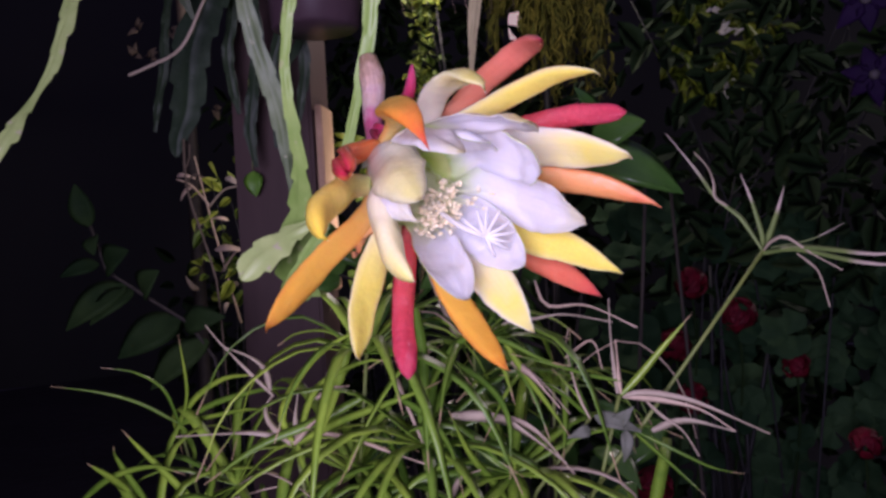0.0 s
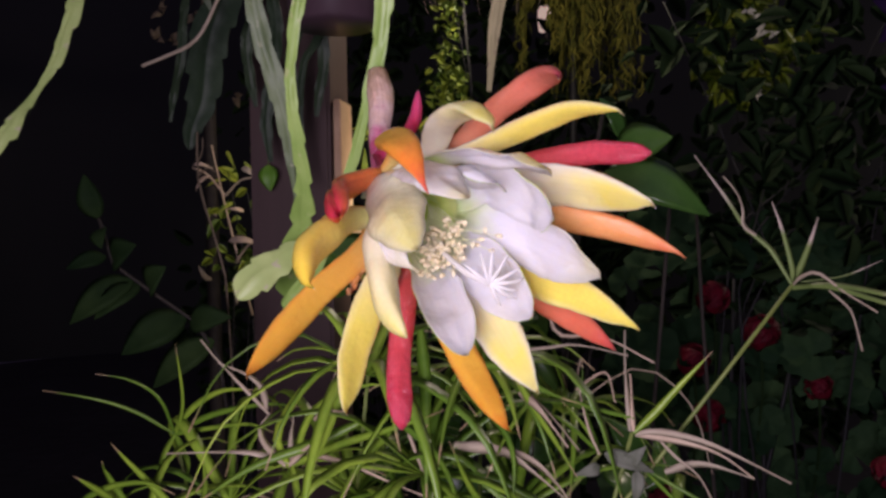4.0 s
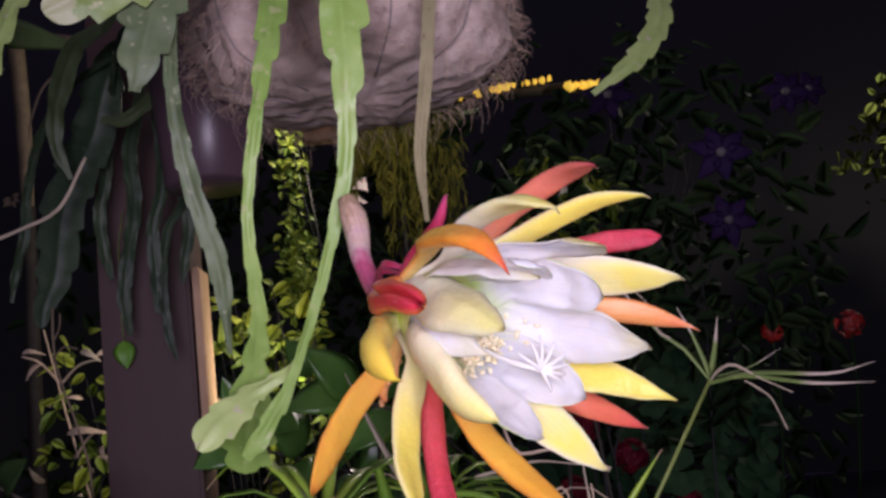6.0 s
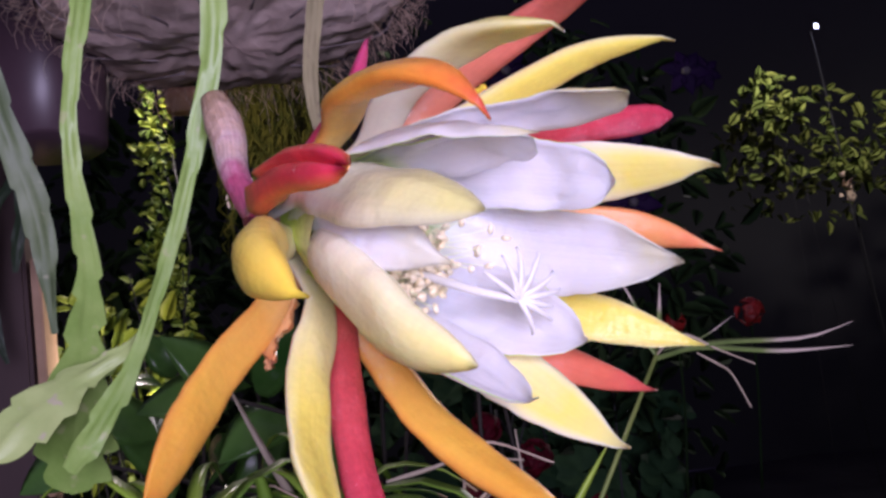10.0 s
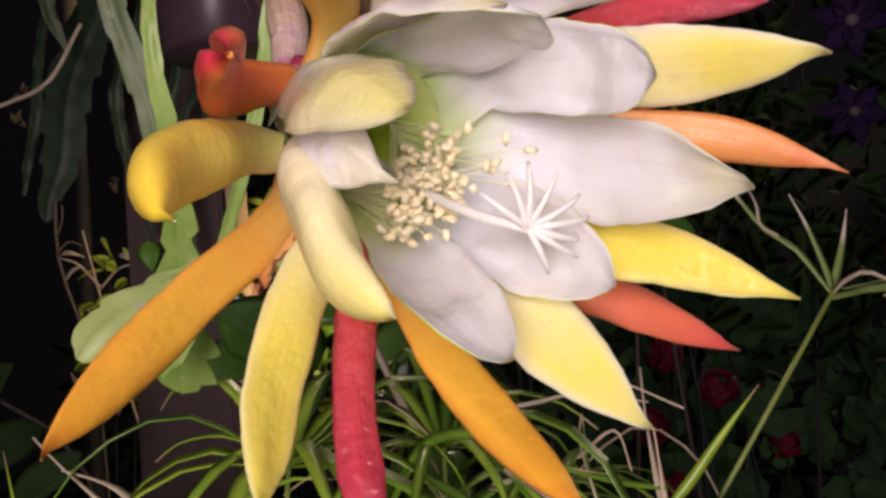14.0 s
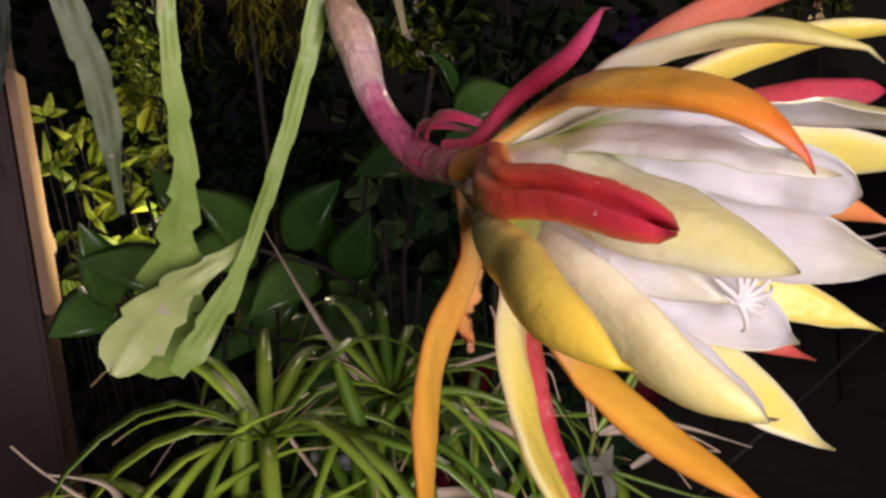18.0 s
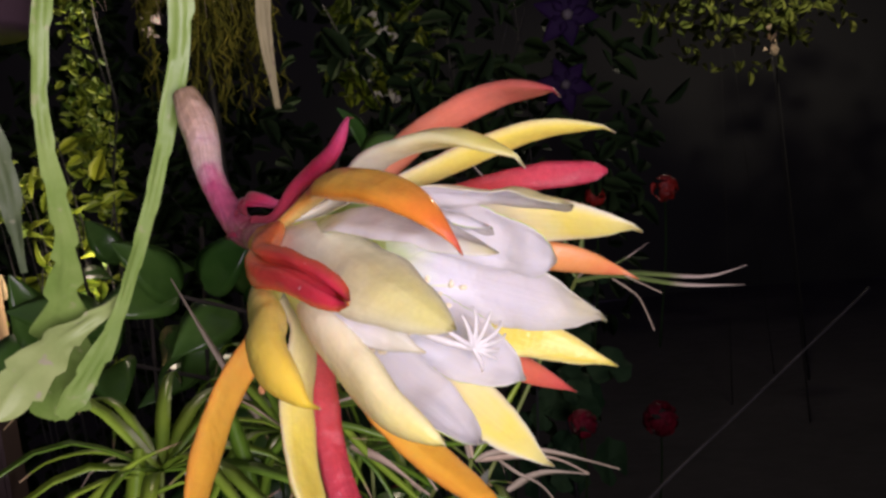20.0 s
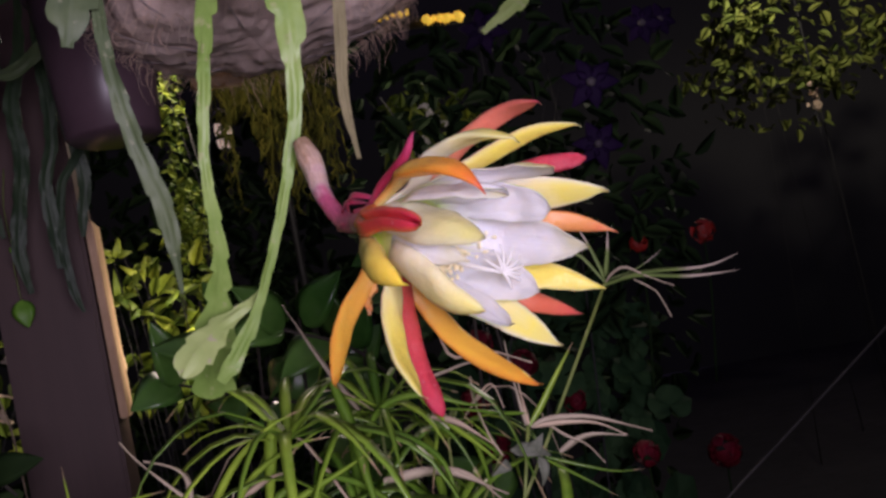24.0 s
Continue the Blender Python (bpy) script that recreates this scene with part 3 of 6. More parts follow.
petal(flower, "sepal", "golden-orange outer petal", M_gold, M_gold, [(0.1091, 0.4342, 1.3617), (0.1228, 0.4390, 1.3366), (0.1336, 0.4329, 1.3131), (0.1453, 0.4167, 1.2961), (0.1591, 0.3943, 1.2820)], 0.012, -0.5, "strap", seed=21.73)
petal(flower, "sepal", "crimson outer petal with a blunt tip", M_red, M_red, [(0.1061, 0.4357, 1.3648), (0.1169, 0.4366, 1.3442), (0.1155, 0.4318, 1.3227), (0.1144, 0.4233, 1.3008), (0.1175, 0.4121, 1.2783)], 0.0098, -0.75, "blunt", seed=24.10)
petal(flower, "petal", "pale yellow rounded petal", M_yellow, M_pale, [(0.1055, 0.4316, 1.3618), (0.1111, 0.4273, 1.3433), (0.1051, 0.4161, 1.3254), (0.1025, 0.3995, 1.3070), (0.1039, 0.3802, 1.2904)], 0.0132, -0.3, "strap", face=(0.6, -0.8, 0.0), seed=26.47)
petal(flower, "sepal", "long golden-orange outer petal", M_gold, M_gold, [(0.1037, 0.4337, 1.3654), (0.1022, 0.4294, 1.3484), (0.0891, 0.4192, 1.3331), (0.0777, 0.4006, 1.3179), (0.0698, 0.3775, 1.3034)], 0.0122, -0.28, "strap", face=(0.75, -0.65, 0.0), seed=28.84)
petal(flower, "petal", "pale yellow inward-curved petal", M_cream, M_cream, [(0.1140, 0.4180, 1.3535), (0.1125, 0.4030, 1.3505), (0.1141, 0.3902, 1.3438), (0.1202, 0.3750, 1.3305), (0.1298, 0.3592, 1.3207)], 0.0165, -0.6, "hood", ripple=0.03, seed=31.21)
petal(flower, "petal", "pale yellow cupped petal bent over the throat", M_white, M_cream, [(0.1051, 0.4257, 1.3715), (0.1130, 0.4081, 1.3717), (0.1185, 0.3898, 1.3645), (0.1245, 0.3701, 1.3573), (0.1343, 0.3542, 1.3474)], 0.0212, 0.8, "hood", face=(0.35, 0.55, -0.75), ripple=0.03, seed=33.58)
petal(flower, "sepal", "amber outer petal hooked forwards", M_hook, M_hook, [(0.1076, 0.4286, 1.3741), (0.1188, 0.4105, 1.3823), (0.1205, 0.3867, 1.3836), (0.1296, 0.3633, 1.3779), (0.1376, 0.3517, 1.3649)], 0.0125, -0.5, "boat", seed=35.95)
petal(flower, "petal", "pale yellow upper petal curled at its tip", M_pale, M_pale, [(0.1121, 0.4262, 1.3743), (0.1275, 0.4193, 1.3795), (0.1351, 0.4035, 1.3901), (0.1469, 0.3799, 1.3914), (0.1573, 0.3556, 1.3834)], 0.0122, -0.36, "strap", seed=38.32)
petal(flower, "petal", "white upper petal", M_white, M_whiteback, [(0.1172, 0.4218, 1.3741), (0.1344, 0.4101, 1.3789), (0.1506, 0.3968, 1.3783), (0.1642, 0.3812, 1.3754), (0.1721, 0.3632, 1.3708)], 0.0140, 0.6, "round", seed=40.69)
petal(flower, "sepal", "scarlet thick outer petal folded forwards", M_redlip, M_redlip, [(0.1027, 0.4321, 1.3716), (0.1056, 0.4172, 1.3720), (0.0988, 0.3978, 1.3664), (0.1035, 0.3767, 1.3643), (0.1113, 0.3545, 1.3573)], 0.0115, -0.62, "lip", seed=43.06)
petal(flower, "sepal", "yellow outer petal curved downwards", M_yelback, M_yelback, [(0.1044, 0.4185, 1.3581), (0.0985, 0.4039, 1.3560), (0.0969, 0.3873, 1.3514), (0.0955, 0.3708, 1.3453), (0.1001, 0.3549, 1.3362)], 0.0132, -0.72, "strap", seed=45.43)
petal(flower, "sepal", "narrow magenta outer petal", M_pink, M_pink, [(0.1041, 0.4445, 1.3774), (0.1092, 0.4350, 1.3774), (0.1167, 0.4250, 1.3861), (0.1244, 0.4108, 1.3934), (0.1279, 0.3977, 1.4027)], 0.005, -0.95, "strap", seed=47.80)
petal(flower, "petal", "white petal arched over the throat", M_white, M_white, [(0.1119, 0.4185, 1.3733), (0.1229, 0.4063, 1.3749), (0.1305, 0.3892, 1.3742), (0.1384, 0.3726, 1.3692), (0.1489, 0.3588, 1.3623)], 0.0185, 0.5, "hood", seed=50.17)
petal(flower, "petal", "broad white inner petal", M_purewhite, M_purewhite, [(0.1243, 0.4228, 1.3715), (0.1388, 0.4210, 1.3654), (0.1491, 0.4125, 1.3695), (0.1633, 0.3984, 1.3645), (0.1740, 0.3793, 1.3560)], 0.0172, 0.5, "round", face=(-0.25, -0.9, -0.3), seed=52.54)
petal(flower, "petal", "white inner petal at the top of the throat", M_purewhite, M_purewhite, [(0.1187, 0.4217, 1.3736), (0.1282, 0.4128, 1.3747), (0.1386, 0.4018, 1.3737), (0.1483, 0.3907, 1.3719), (0.1562, 0.3785, 1.3674)], 0.019, 0.6, "round", seed=54.91)
petal(flower, "petal", "white inner petal under the stigma", M_purewhite, M_purewhite, [(0.1213, 0.4310, 1.3585), (0.1336, 0.4279, 1.3460), (0.1475, 0.4219, 1.3389), (0.1575, 0.4091, 1.3304), (0.1676, 0.3932, 1.3218)], 0.0215, 0.6, "broad", seed=57.28)
petal(flower, "petal", "white inner petal with a folded edge", M_purewhite, M_purewhite, [(0.1100, 0.4263, 1.3531), (0.1238, 0.4259, 1.3406), (0.1317, 0.4135, 1.3295), (0.1383, 0.3957, 1.3201), (0.1460, 0.3775, 1.3109)], 0.018, 0.7, "broad", seed=59.65)
petal(flower, "sepal", "short peach outer petal", M_peach, M_peach, [(0.1039, 0.4358, 1.3666), (0.1057, 0.4336, 1.3544), (0.1033, 0.4312, 1.3435), (0.0983, 0.4271, 1.3353), (0.0970, 0.4199, 1.3279)], 0.0056, -0.5, "lance", face=(-0.3, -0.9, 0.2), ripple=0.03, seed=62.02)
petal(flower, "petal", "white inner petal beside the throat", M_white, M_white, [(0.1054, 0.4240, 1.3676), (0.1095, 0.4084, 1.3663), (0.1142, 0.3944, 1.3580), (0.1198, 0.3796, 1.3496), (0.1296, 0.3676, 1.3409)], 0.015, 0.8, "boat", seed=64.39)

part("floral_tube", tube_bm([(0.0915, 0.4960, 1.4270), (0.0945, 0.4905, 1.4120), (0.0955, 0.4800, 1.3935), (0.1010, 0.4620, 1.3760), R, R + AX * 0.009],
                            [0.0046, 0.0066, 0.0058, 0.0048, 0.0044, 0.0048, 0.0052, 0.0048, 0.0052, 0.0082], 28, 48), M_tube, flower, "pinkish brown floral tube")
for v in flower.children[-1].data.vertices:
    about = math.atan2(v.normal.x * 0.8 + v.normal.z * 0.3, -v.normal.y)
    v.co += v.normal * (0.0012 * noise.noise(v.co * 150) + 0.0005 * noise.noise(v.co * 420) + 0.0020 * abs(math.sin(2.5 * about + v.co.z * 40)) - 0.0006)  # ridges
for a, b, w in (((0.1010, 0.4630, 1.3790), (0.1120, 0.4440, 1.3815), 0.0046), ((0.0985, 0.4670, 1.3720), (0.1085, 0.4400, 1.3665), 0.0048),
                ((0.1030, 0.4570, 1.3795), (0.1165, 0.4270, 1.3790), 0.0046)):
    part("bract", leaf_bm(a, b, w, (-0.4, -0.6, 0.5), 0.3, 8), M_pink, flower, "small magenta bract on the tube")

# the green throat
bm = bmesh.new()
ea = AX.orthogonal().normalized()
eb = AX.cross(ea)
rows = []
for i in range(9):
    f = i / 8
    c, r = R + AX * (0.002 + 0.031 * f), 0.0060 + 0.0118 * f**1.2
    rows.append([bm.verts.new(c + r * (math.cos(2 * math.pi * s / 24) * ea + math.sin(2 * math.pi * s / 24) * eb)) for s in range(24)])
grid_faces(bm, rows, closed=True, flip=True)
part("throat", bm, M_throat, flower, "light green throat")

# stamens, the style and its star of stigma lobes
rng = random.Random(5)
heart = Vector((0.1352, 0.4065, 1.3462))
for k in range(165):
    a, r = rng.uniform(0, 2 * math.pi), 0.0084 * math.sqrt(rng.random())
    head = heart + (ea * math.cos(a) + eb * math.sin(a)) * r + AX * rng.uniform(-0.004, 0.004) + Vector((-0.3, 0.1, -1)) * rng.uniform(-0.004, 0.007)
    if k > 154:
        head += Vector((rng.uniform(0.006, 0.016), -0.004, rng.uniform(-0.001, 0.008)))
    a2 = a + rng.uniform(-0.4, 0.4)
    while (ea * math.cos(a2) + eb * math.sin(a2)).dot(Vector((-0.5, -0.3, 0.6))) > 0.05:  # none grow from the upper wall
        a2 = rng.uniform(0, 2 * math.pi)
    foot = R + AX * 0.024 + Vector((0.002, 0.0, -0.004)) + (ea * math.cos(a2) + eb * math.sin(a2)) * 0.0095
    head = foot.lerp(head, 1 - 0.16 * rng.random() ** 2 if k <= 154 else 1.0)
    bend = foot.lerp(head, 0.55) - AX * 0.002 + Vector((rng.uniform(-1, 1), rng.uniform(-1, 1), rng.uniform(-1, 1))) * 0.0012
    st = part("stamen", tube_bm([foot, bend, head], [0.00017, 0.00013], 5, 7), M_filament, flower)
    bm = bmesh.new()
    bmesh.ops.create_icosphere(bm, subdivisions=1, radius=1.0)
    turn = Euler((rng.uniform(0, 3), rng.uniform(0, 3), rng.uniform(0, 3))).to_matrix()
    for v in bm.verts:
        v.co = head + turn @ Vector((v.co.x * 0.00088, v.co.y * 0.00092, v.co.z * 0.00160))
    part("anther", bm, M_anther, st)
stig = Vector((0.1522, 0.3940, 1.3346))
style = part("style", tube_bm([R + AX * 0.012, (0.1310, 0.4105, 1.3475), (0.1430, 0.3985, 1.3385), stig], [0.0009, 0.0010, 0.0011], 10, 18), M_style, flower, "pale curved style")
face = Vector((0.12, -0.95, -0.28)).normalized()
sx = Vector((0, 0, 1)).cross(face).normalized()
sz = face.cross(sx)
for k, turn in enumerate((-62, -38, -14, 8, 30, 56, 84, 108, 136)):
    a = radians(turn + rng.uniform(-5, 5))
    out = sx * math.cos(a) + sz * math.sin(a)
    ln = rng.uniform(0.0095, 0.0125)
    part("stigma_lobe", tube_bm([stig, stig + out * ln * 0.4 + face * 0.0012, stig + out * ln * 0.8 + face * 0.0006, stig + out * ln + face * rng.uniform(-0.002, 0.0005)], [0.0007, 0.00075, 0.0006, 0.0003], 8, 10), M_style, style)

# ---- the hanging cactus ----
def stem_bm(points, widths, face=(0, -1, 0.1), notch=0.22, pitch=0.024, rib=0.0012, seed=0, curl=0.0):
    """A flat jointed cactus stem: leaf-thin wings with scalloped margins either side of a rib. A width for each point."""
    bm = bmesh.new()
    at, fine = [0.0], [Vector(points[0])]
    for k in range(1, len(points)):
        at.append(at[-1] + (Vector(points[k]) - Vector(points[k - 1])).length)
    total = at[-1]
    n = max(24, int(total / 0.0019))
    line = spline(points, n)
    front, back = [], []
    for i, c in enumerate(line):
        t = (line[min(i + 1, n)] - line[max(i - 1, 0)]).normalized()
        u = Vector(face)
        u = (u - t * u.dot(t)).normalized()
        u = Matrix.Rotation(curl * i / n, 3, t) @ u
        s = t.cross(u)
        far = total * i / n
        k = max(j for j in range(len(at) - 1) if at[j] <= far + 1e-6)
        f = min((far - at[k]) / (at[k + 1] - at[k]), 1)
        f = f * f * (3 - 2 * f)
        w = (widths[k] + (widths[k + 1] - widths[k]) * f) / 2
        grow = min(1.0, w / 0.006)
        p0, p1 = pitch if isinstance(pitch, tuple) else (pitch, pitch * 1.0001)
        turns = total / (p1 - p0) * math.log((p0 + (p1 - p0) * far / total) / p0)
        cut = []
        for side in (0.0, 0.5):
            ph = (turns + side + 0.25 * noise.noise(Vector((far * 30, seed, side * 9)))) % 1.0
            cut.append(1 - notch * grow * (1 - min(1, ph * 1.08)) ** 1.25 - 0.55 * notch * grow * max(0, ph - 0.93) / 0.07)
        w1, w2 = max(w * cut[0], 0.0008), max(w * cut[1], 0.0008)
        if widths[-1] > 0.012:  # a pad ends round
            left = min(1.0, (total - far) / 0.010)
            w1, w2 = w1 * max(math.sqrt(1 - (1 - left) ** 2), 0.25), w2 * max(math.sqrt(1 - (1 - left) ** 2), 0.25)
        wob = 0.0030 * grow * noise.noise(Vector((far * 45, seed * 3.1, 1)))
        dip = 0.0022 * grow * noise.noise(Vector((far * 60, seed * 1.7, 5)))
        th, rb, rw = 0.0006, rib * 0.5 + min(rib, w * 0.5), min(0.0017, w * 0.4)
        left_side = [(-w1, wob), (-w1 * 0.55, wob * 0.4 + dip), (-rw, 0.0)]
        right_side = [(rw, 0.0), (w2 * 0.55, dip - wob * 0.4), (w2, -wob)]
        ring = [c + s * x + u * (z + th * (abs(x) < max(w1, w2) * 0.8)) for x, z in left_side] + [c + u * rb] + [c + s * x + u * (z + th * (abs(x) < max(w1, w2) * 0.8)) for x, z in right_side]
        under = [c + s * x + u * (z - th) for x, z in reversed(left_side + right_side)]
        edge = u * 0.00035
        front.append([bm.verts.new(p) for p in (ring[0] + edge, *ring[1:6], ring[6] + edge)])
        back.append([bm.verts.new(p) for p in (ring[6] - edge, *under[1:5], ring[0] - edge)])
    grid_faces(bm, front)
    grid_faces(bm, back)
    # the thin margin, set off from both faces
    for a, b in ((6, 0), (0, 5)):
        rim = [[bm.verts.new(front[i][a].co), bm.verts.new(back[i][b].co)] for i in range(n + 1)]
        grid_faces(bm, rim, flip=a == 0)
    for rows, turn in ((0, 1), (n, 0)):
        vs = [bm.verts.new(v.co) for v in (*front[rows], *back[rows])]
        bm.faces.new(vs[::-1] if turn else vs)
    return bm


cactus = thing("orchid_cactus", "trailing orchid cactus with flat scalloped green stems in a hanging basket", "cactus")


def stem(points, widths, material, label="", **more):
    return part("stem", stem_bm(points, widths, **more), material, cactus, label)


# the stem that bears the flower, with its two pads
stem([(0.1180, 0.6508, 1.7431), (0.1101, 0.6054, 1.7180), (0.1042, 0.5652, 1.6849), (0.1007, 0.5320, 1.6444), (0.0993, 0.5081, 1.5978), (0.0985, 0.4985, 1.5650), (0.0988, 0.4935, 1.5300), (0.0981, 0.4932, 1.4951), (0.0955, 0.4965, 1.4690), (0.0923, 0.5018, 1.4444), (0.0764, 0.5175, 1.3958), (0.0561, 0.5348, 1.3494), (0.0440, 0.5410, 1.3300), (0.0330, 0.5450, 1.3160), (0.0263, 0.5479, 1.3081)],
     [0.0486, 0.0435, 0.0399, 0.0382, 0.0385, 0.0395, 0.0309, 0.0204, 0.0109, 0.0087, 0.0062, 0.0055, 0.01, 0.0117, 0.0066], M_stemlit, "bright green stem that bears the flower", seed=1, pitch=(0.045, 0.019), notch=0.36)
stem([(0.0570, 0.5360, 1.3540), (0.0513, 0.5430, 1.3495), (0.0414, 0.5440, 1.3444), (0.0312, 0.5416, 1.3390), (0.0232, 0.5347, 1.3323), (0.0152, 0.5286, 1.3257), (0.0075, 0.5250, 1.3160)], [0.004, 0.0055, 0.009, 0.015, 0.020, 0.022, 0.017], M_stempale, "short pad hanging from the stem", seed=2, pitch=0.015, notch=0.28, face=(0.2, -1, 0.5))
stem([(0.0796, 0.7133, 1.7309), (0.0750, 0.6683, 1.6991), (0.0711, 0.6255, 1.6642), (0.0678, 0.5862, 1.6253), (0.0644, 0.5524, 1.5815), (0.0596, 0.5275, 1.5327), (0.0501, 0.5155, 1.4809), (0.0406, 0.5205, 1.4294), (0.0394, 0.5422, 1.3820), (0.0345, 0.5560, 1.3610), (0.0289, 0.5708, 1.3399), (0.0225, 0.5850, 1.3190), (0.0167, 0.5994, 1.2974)],
     [0.0475, 0.0438, 0.0398, 0.0344, 0.0283, 0.016, 0.0081, 0.0064, 0.0098, 0.0155, 0.0271, 0.0348, 0.0305], M_stemlit, "green stem widening to a pad", seed=3, pitch=(0.040, 0.0165), notch=0.42)
stem([(0.0100, 0.7200, 1.7450), (0.0090, 0.6735, 1.7140), (0.0063, 0.6341, 1.6753), (0.0022, 0.6033, 1.6297), (-0.0021, 0.5836, 1.5785), (-0.0040, 0.5772, 1.5246), (0.0008, 0.5840, 1.4711), (0.0111, 0.5990, 1.4190), (0.0112, 0.6165, 1.3672)],
     [0.008, 0.009, 0.009, 0.0085, 0.008, 0.009, 0.0125, 0.0135, 0.003], M_stemdull, "dull blue-green drooping stem", seed=4, face=(0.3, -0.9, 0))
stem([(0.1800, 0.7200, 1.7450), (0.1776, 0.6911, 1.6942), (0.1716, 0.6661, 1.6418), (0.1625, 0.6448, 1.5882), (0.1524, 0.6260, 1.5337), (0.1411, 0.6069, 1.4805), (0.1379, 0.5828, 1.4299)], [0.010, 0.010, 0.010, 0.010, 0.0095, 0.008, 0.003], M_stemdry, "withered tan stem", seed=5, notch=0.1)
stem([(0.3000, 0.8500, 1.7600), (0.3452, 0.8299, 1.7441), (0.3781, 0.8066, 1.7150), (0.3941, 0.7831, 1.6755), (0.3880, 0.7648, 1.6326), (0.3594, 0.7577, 1.5949), (0.3149, 0.7643, 1.5658)], [0.014, 0.018, 0.022, 0.025, 0.026, 0.022, 0.006], M_stempale, "short pale stem curving out of the basket", seed=6, notch=0.3, pitch=0.020)
stem([(-0.0200, 0.7800, 1.7600), (-0.0739, 0.7312, 1.7331), (-0.1123, 0.6926, 1.6841), (-0.1335, 0.6663, 1.6180), (-0.1448, 0.6469, 1.5451), (-0.1563, 0.6256, 1.4735), (-0.1640, 0.6150, 1.4490), (-0.1781, 0.5933, 1.4107), (-0.1950, 0.5800, 1.3800)], [0.016, 0.018, 0.020, 0.018, 0.016, 0.010, 0.005, 0.016, 0.004], M_stempale, "long pale green stem", seed=7, notch=0.42, pitch=0.030)
stem([(0.030, 0.640, 1.690), (0.010, 0.570, 1.612), (-0.020, 0.558, 1.588), (-0.045, 0.556, 1.577), (-0.067, 0.556, 1.567)], [0.020, 0.034, 0.040, 0.036, 0.022], M_stempad, "yellow-green pad with a scalloped edge and a blunt pale tip", seed=8, face=(0.1, -0.9, -0.45), notch=0.36, pitch=0.022)
stem([(0.012, 0.640, 1.680), (-0.004, 0.585, 1.610), (-0.010, 0.572, 1.575), (-0.018, 0.570, 1.545), (-0.024, 0.572, 1.522)], [0.020, 0.038, 0.040, 0.030, 0.008], M_stemdull, "dull green pad", seed=9, face=(0, -0.9, -0.4), notch=0.34, pitch=0.026)
# the stems that hang behind, before the post; their dimness is in the colour
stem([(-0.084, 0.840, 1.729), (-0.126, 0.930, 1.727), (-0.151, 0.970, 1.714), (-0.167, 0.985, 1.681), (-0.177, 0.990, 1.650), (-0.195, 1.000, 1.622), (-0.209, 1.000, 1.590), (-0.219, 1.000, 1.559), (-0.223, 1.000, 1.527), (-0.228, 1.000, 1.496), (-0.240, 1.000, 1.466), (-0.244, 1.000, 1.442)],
     [0.0130, 0.0260, 0.0420, 0.0550, 0.0560, 0.0560, 0.0540, 0.0510, 0.0490, 0.0430, 0.0250, 0.0125], M_stemshaded, "broad blue-green hanging stem, shade painted in", seed=20, notch=0.26, pitch=0.042)
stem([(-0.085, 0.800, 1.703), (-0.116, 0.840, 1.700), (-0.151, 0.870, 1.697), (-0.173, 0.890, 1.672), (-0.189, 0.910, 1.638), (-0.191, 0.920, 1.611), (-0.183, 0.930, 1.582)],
     [0.0103, 0.0184, 0.0224, 0.0250, 0.0185, 0.0128, 0.0047], M_stemdim, "dull green arching stem, dimness painted in", seed=21, notch=0.1, pitch=0.05)
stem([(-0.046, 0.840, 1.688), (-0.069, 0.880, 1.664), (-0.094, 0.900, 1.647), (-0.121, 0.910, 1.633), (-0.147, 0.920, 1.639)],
     [0.0076, 0.0124, 0.0150, 0.0151, 0.0070], M_stemdim, "dull green arching stem, dimness painted in", seed=22, notch=0.1, pitch=0.05)
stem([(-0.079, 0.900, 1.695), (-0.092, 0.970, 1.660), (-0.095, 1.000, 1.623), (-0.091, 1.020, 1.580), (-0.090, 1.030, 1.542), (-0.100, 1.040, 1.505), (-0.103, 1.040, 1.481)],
     [0.0082, 0.0163, 0.0167, 0.0169, 0.0156, 0.0130, 0.0052], M_stemshaded, "green hanging stem, shade painted in", seed=23, notch=0.2, pitch=0.03)
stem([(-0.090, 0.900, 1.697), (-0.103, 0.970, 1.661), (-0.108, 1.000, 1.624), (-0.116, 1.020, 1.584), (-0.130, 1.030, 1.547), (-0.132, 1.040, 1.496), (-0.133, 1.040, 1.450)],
     [0.0082, 0.0150, 0.0154, 0.0156, 0.0156, 0.0169, 0.0064], M_stemshaded, "green hanging stem, shade painted in", seed=24, notch=0.2, pitch=0.03)
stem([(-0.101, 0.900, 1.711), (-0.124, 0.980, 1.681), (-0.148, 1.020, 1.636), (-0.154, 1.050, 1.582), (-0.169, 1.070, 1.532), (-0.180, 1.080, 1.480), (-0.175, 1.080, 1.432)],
     [0.0094, 0.0152, 0.0183, 0.0187, 0.0175, 0.0175, 0.0067], M_stemshaded, "green hanging stem, shade painted in", seed=25, notch=0.2, pitch=0.035)
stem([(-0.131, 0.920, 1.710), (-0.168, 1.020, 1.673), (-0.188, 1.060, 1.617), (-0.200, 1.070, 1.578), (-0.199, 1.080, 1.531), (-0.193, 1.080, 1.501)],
     [0.0072, 0.0132, 0.0149, 0.0163, 0.0149, 0.0054], M_stemshaded, "green hanging stem, shade painted in", seed=26, notch=0.2, pitch=0.03)
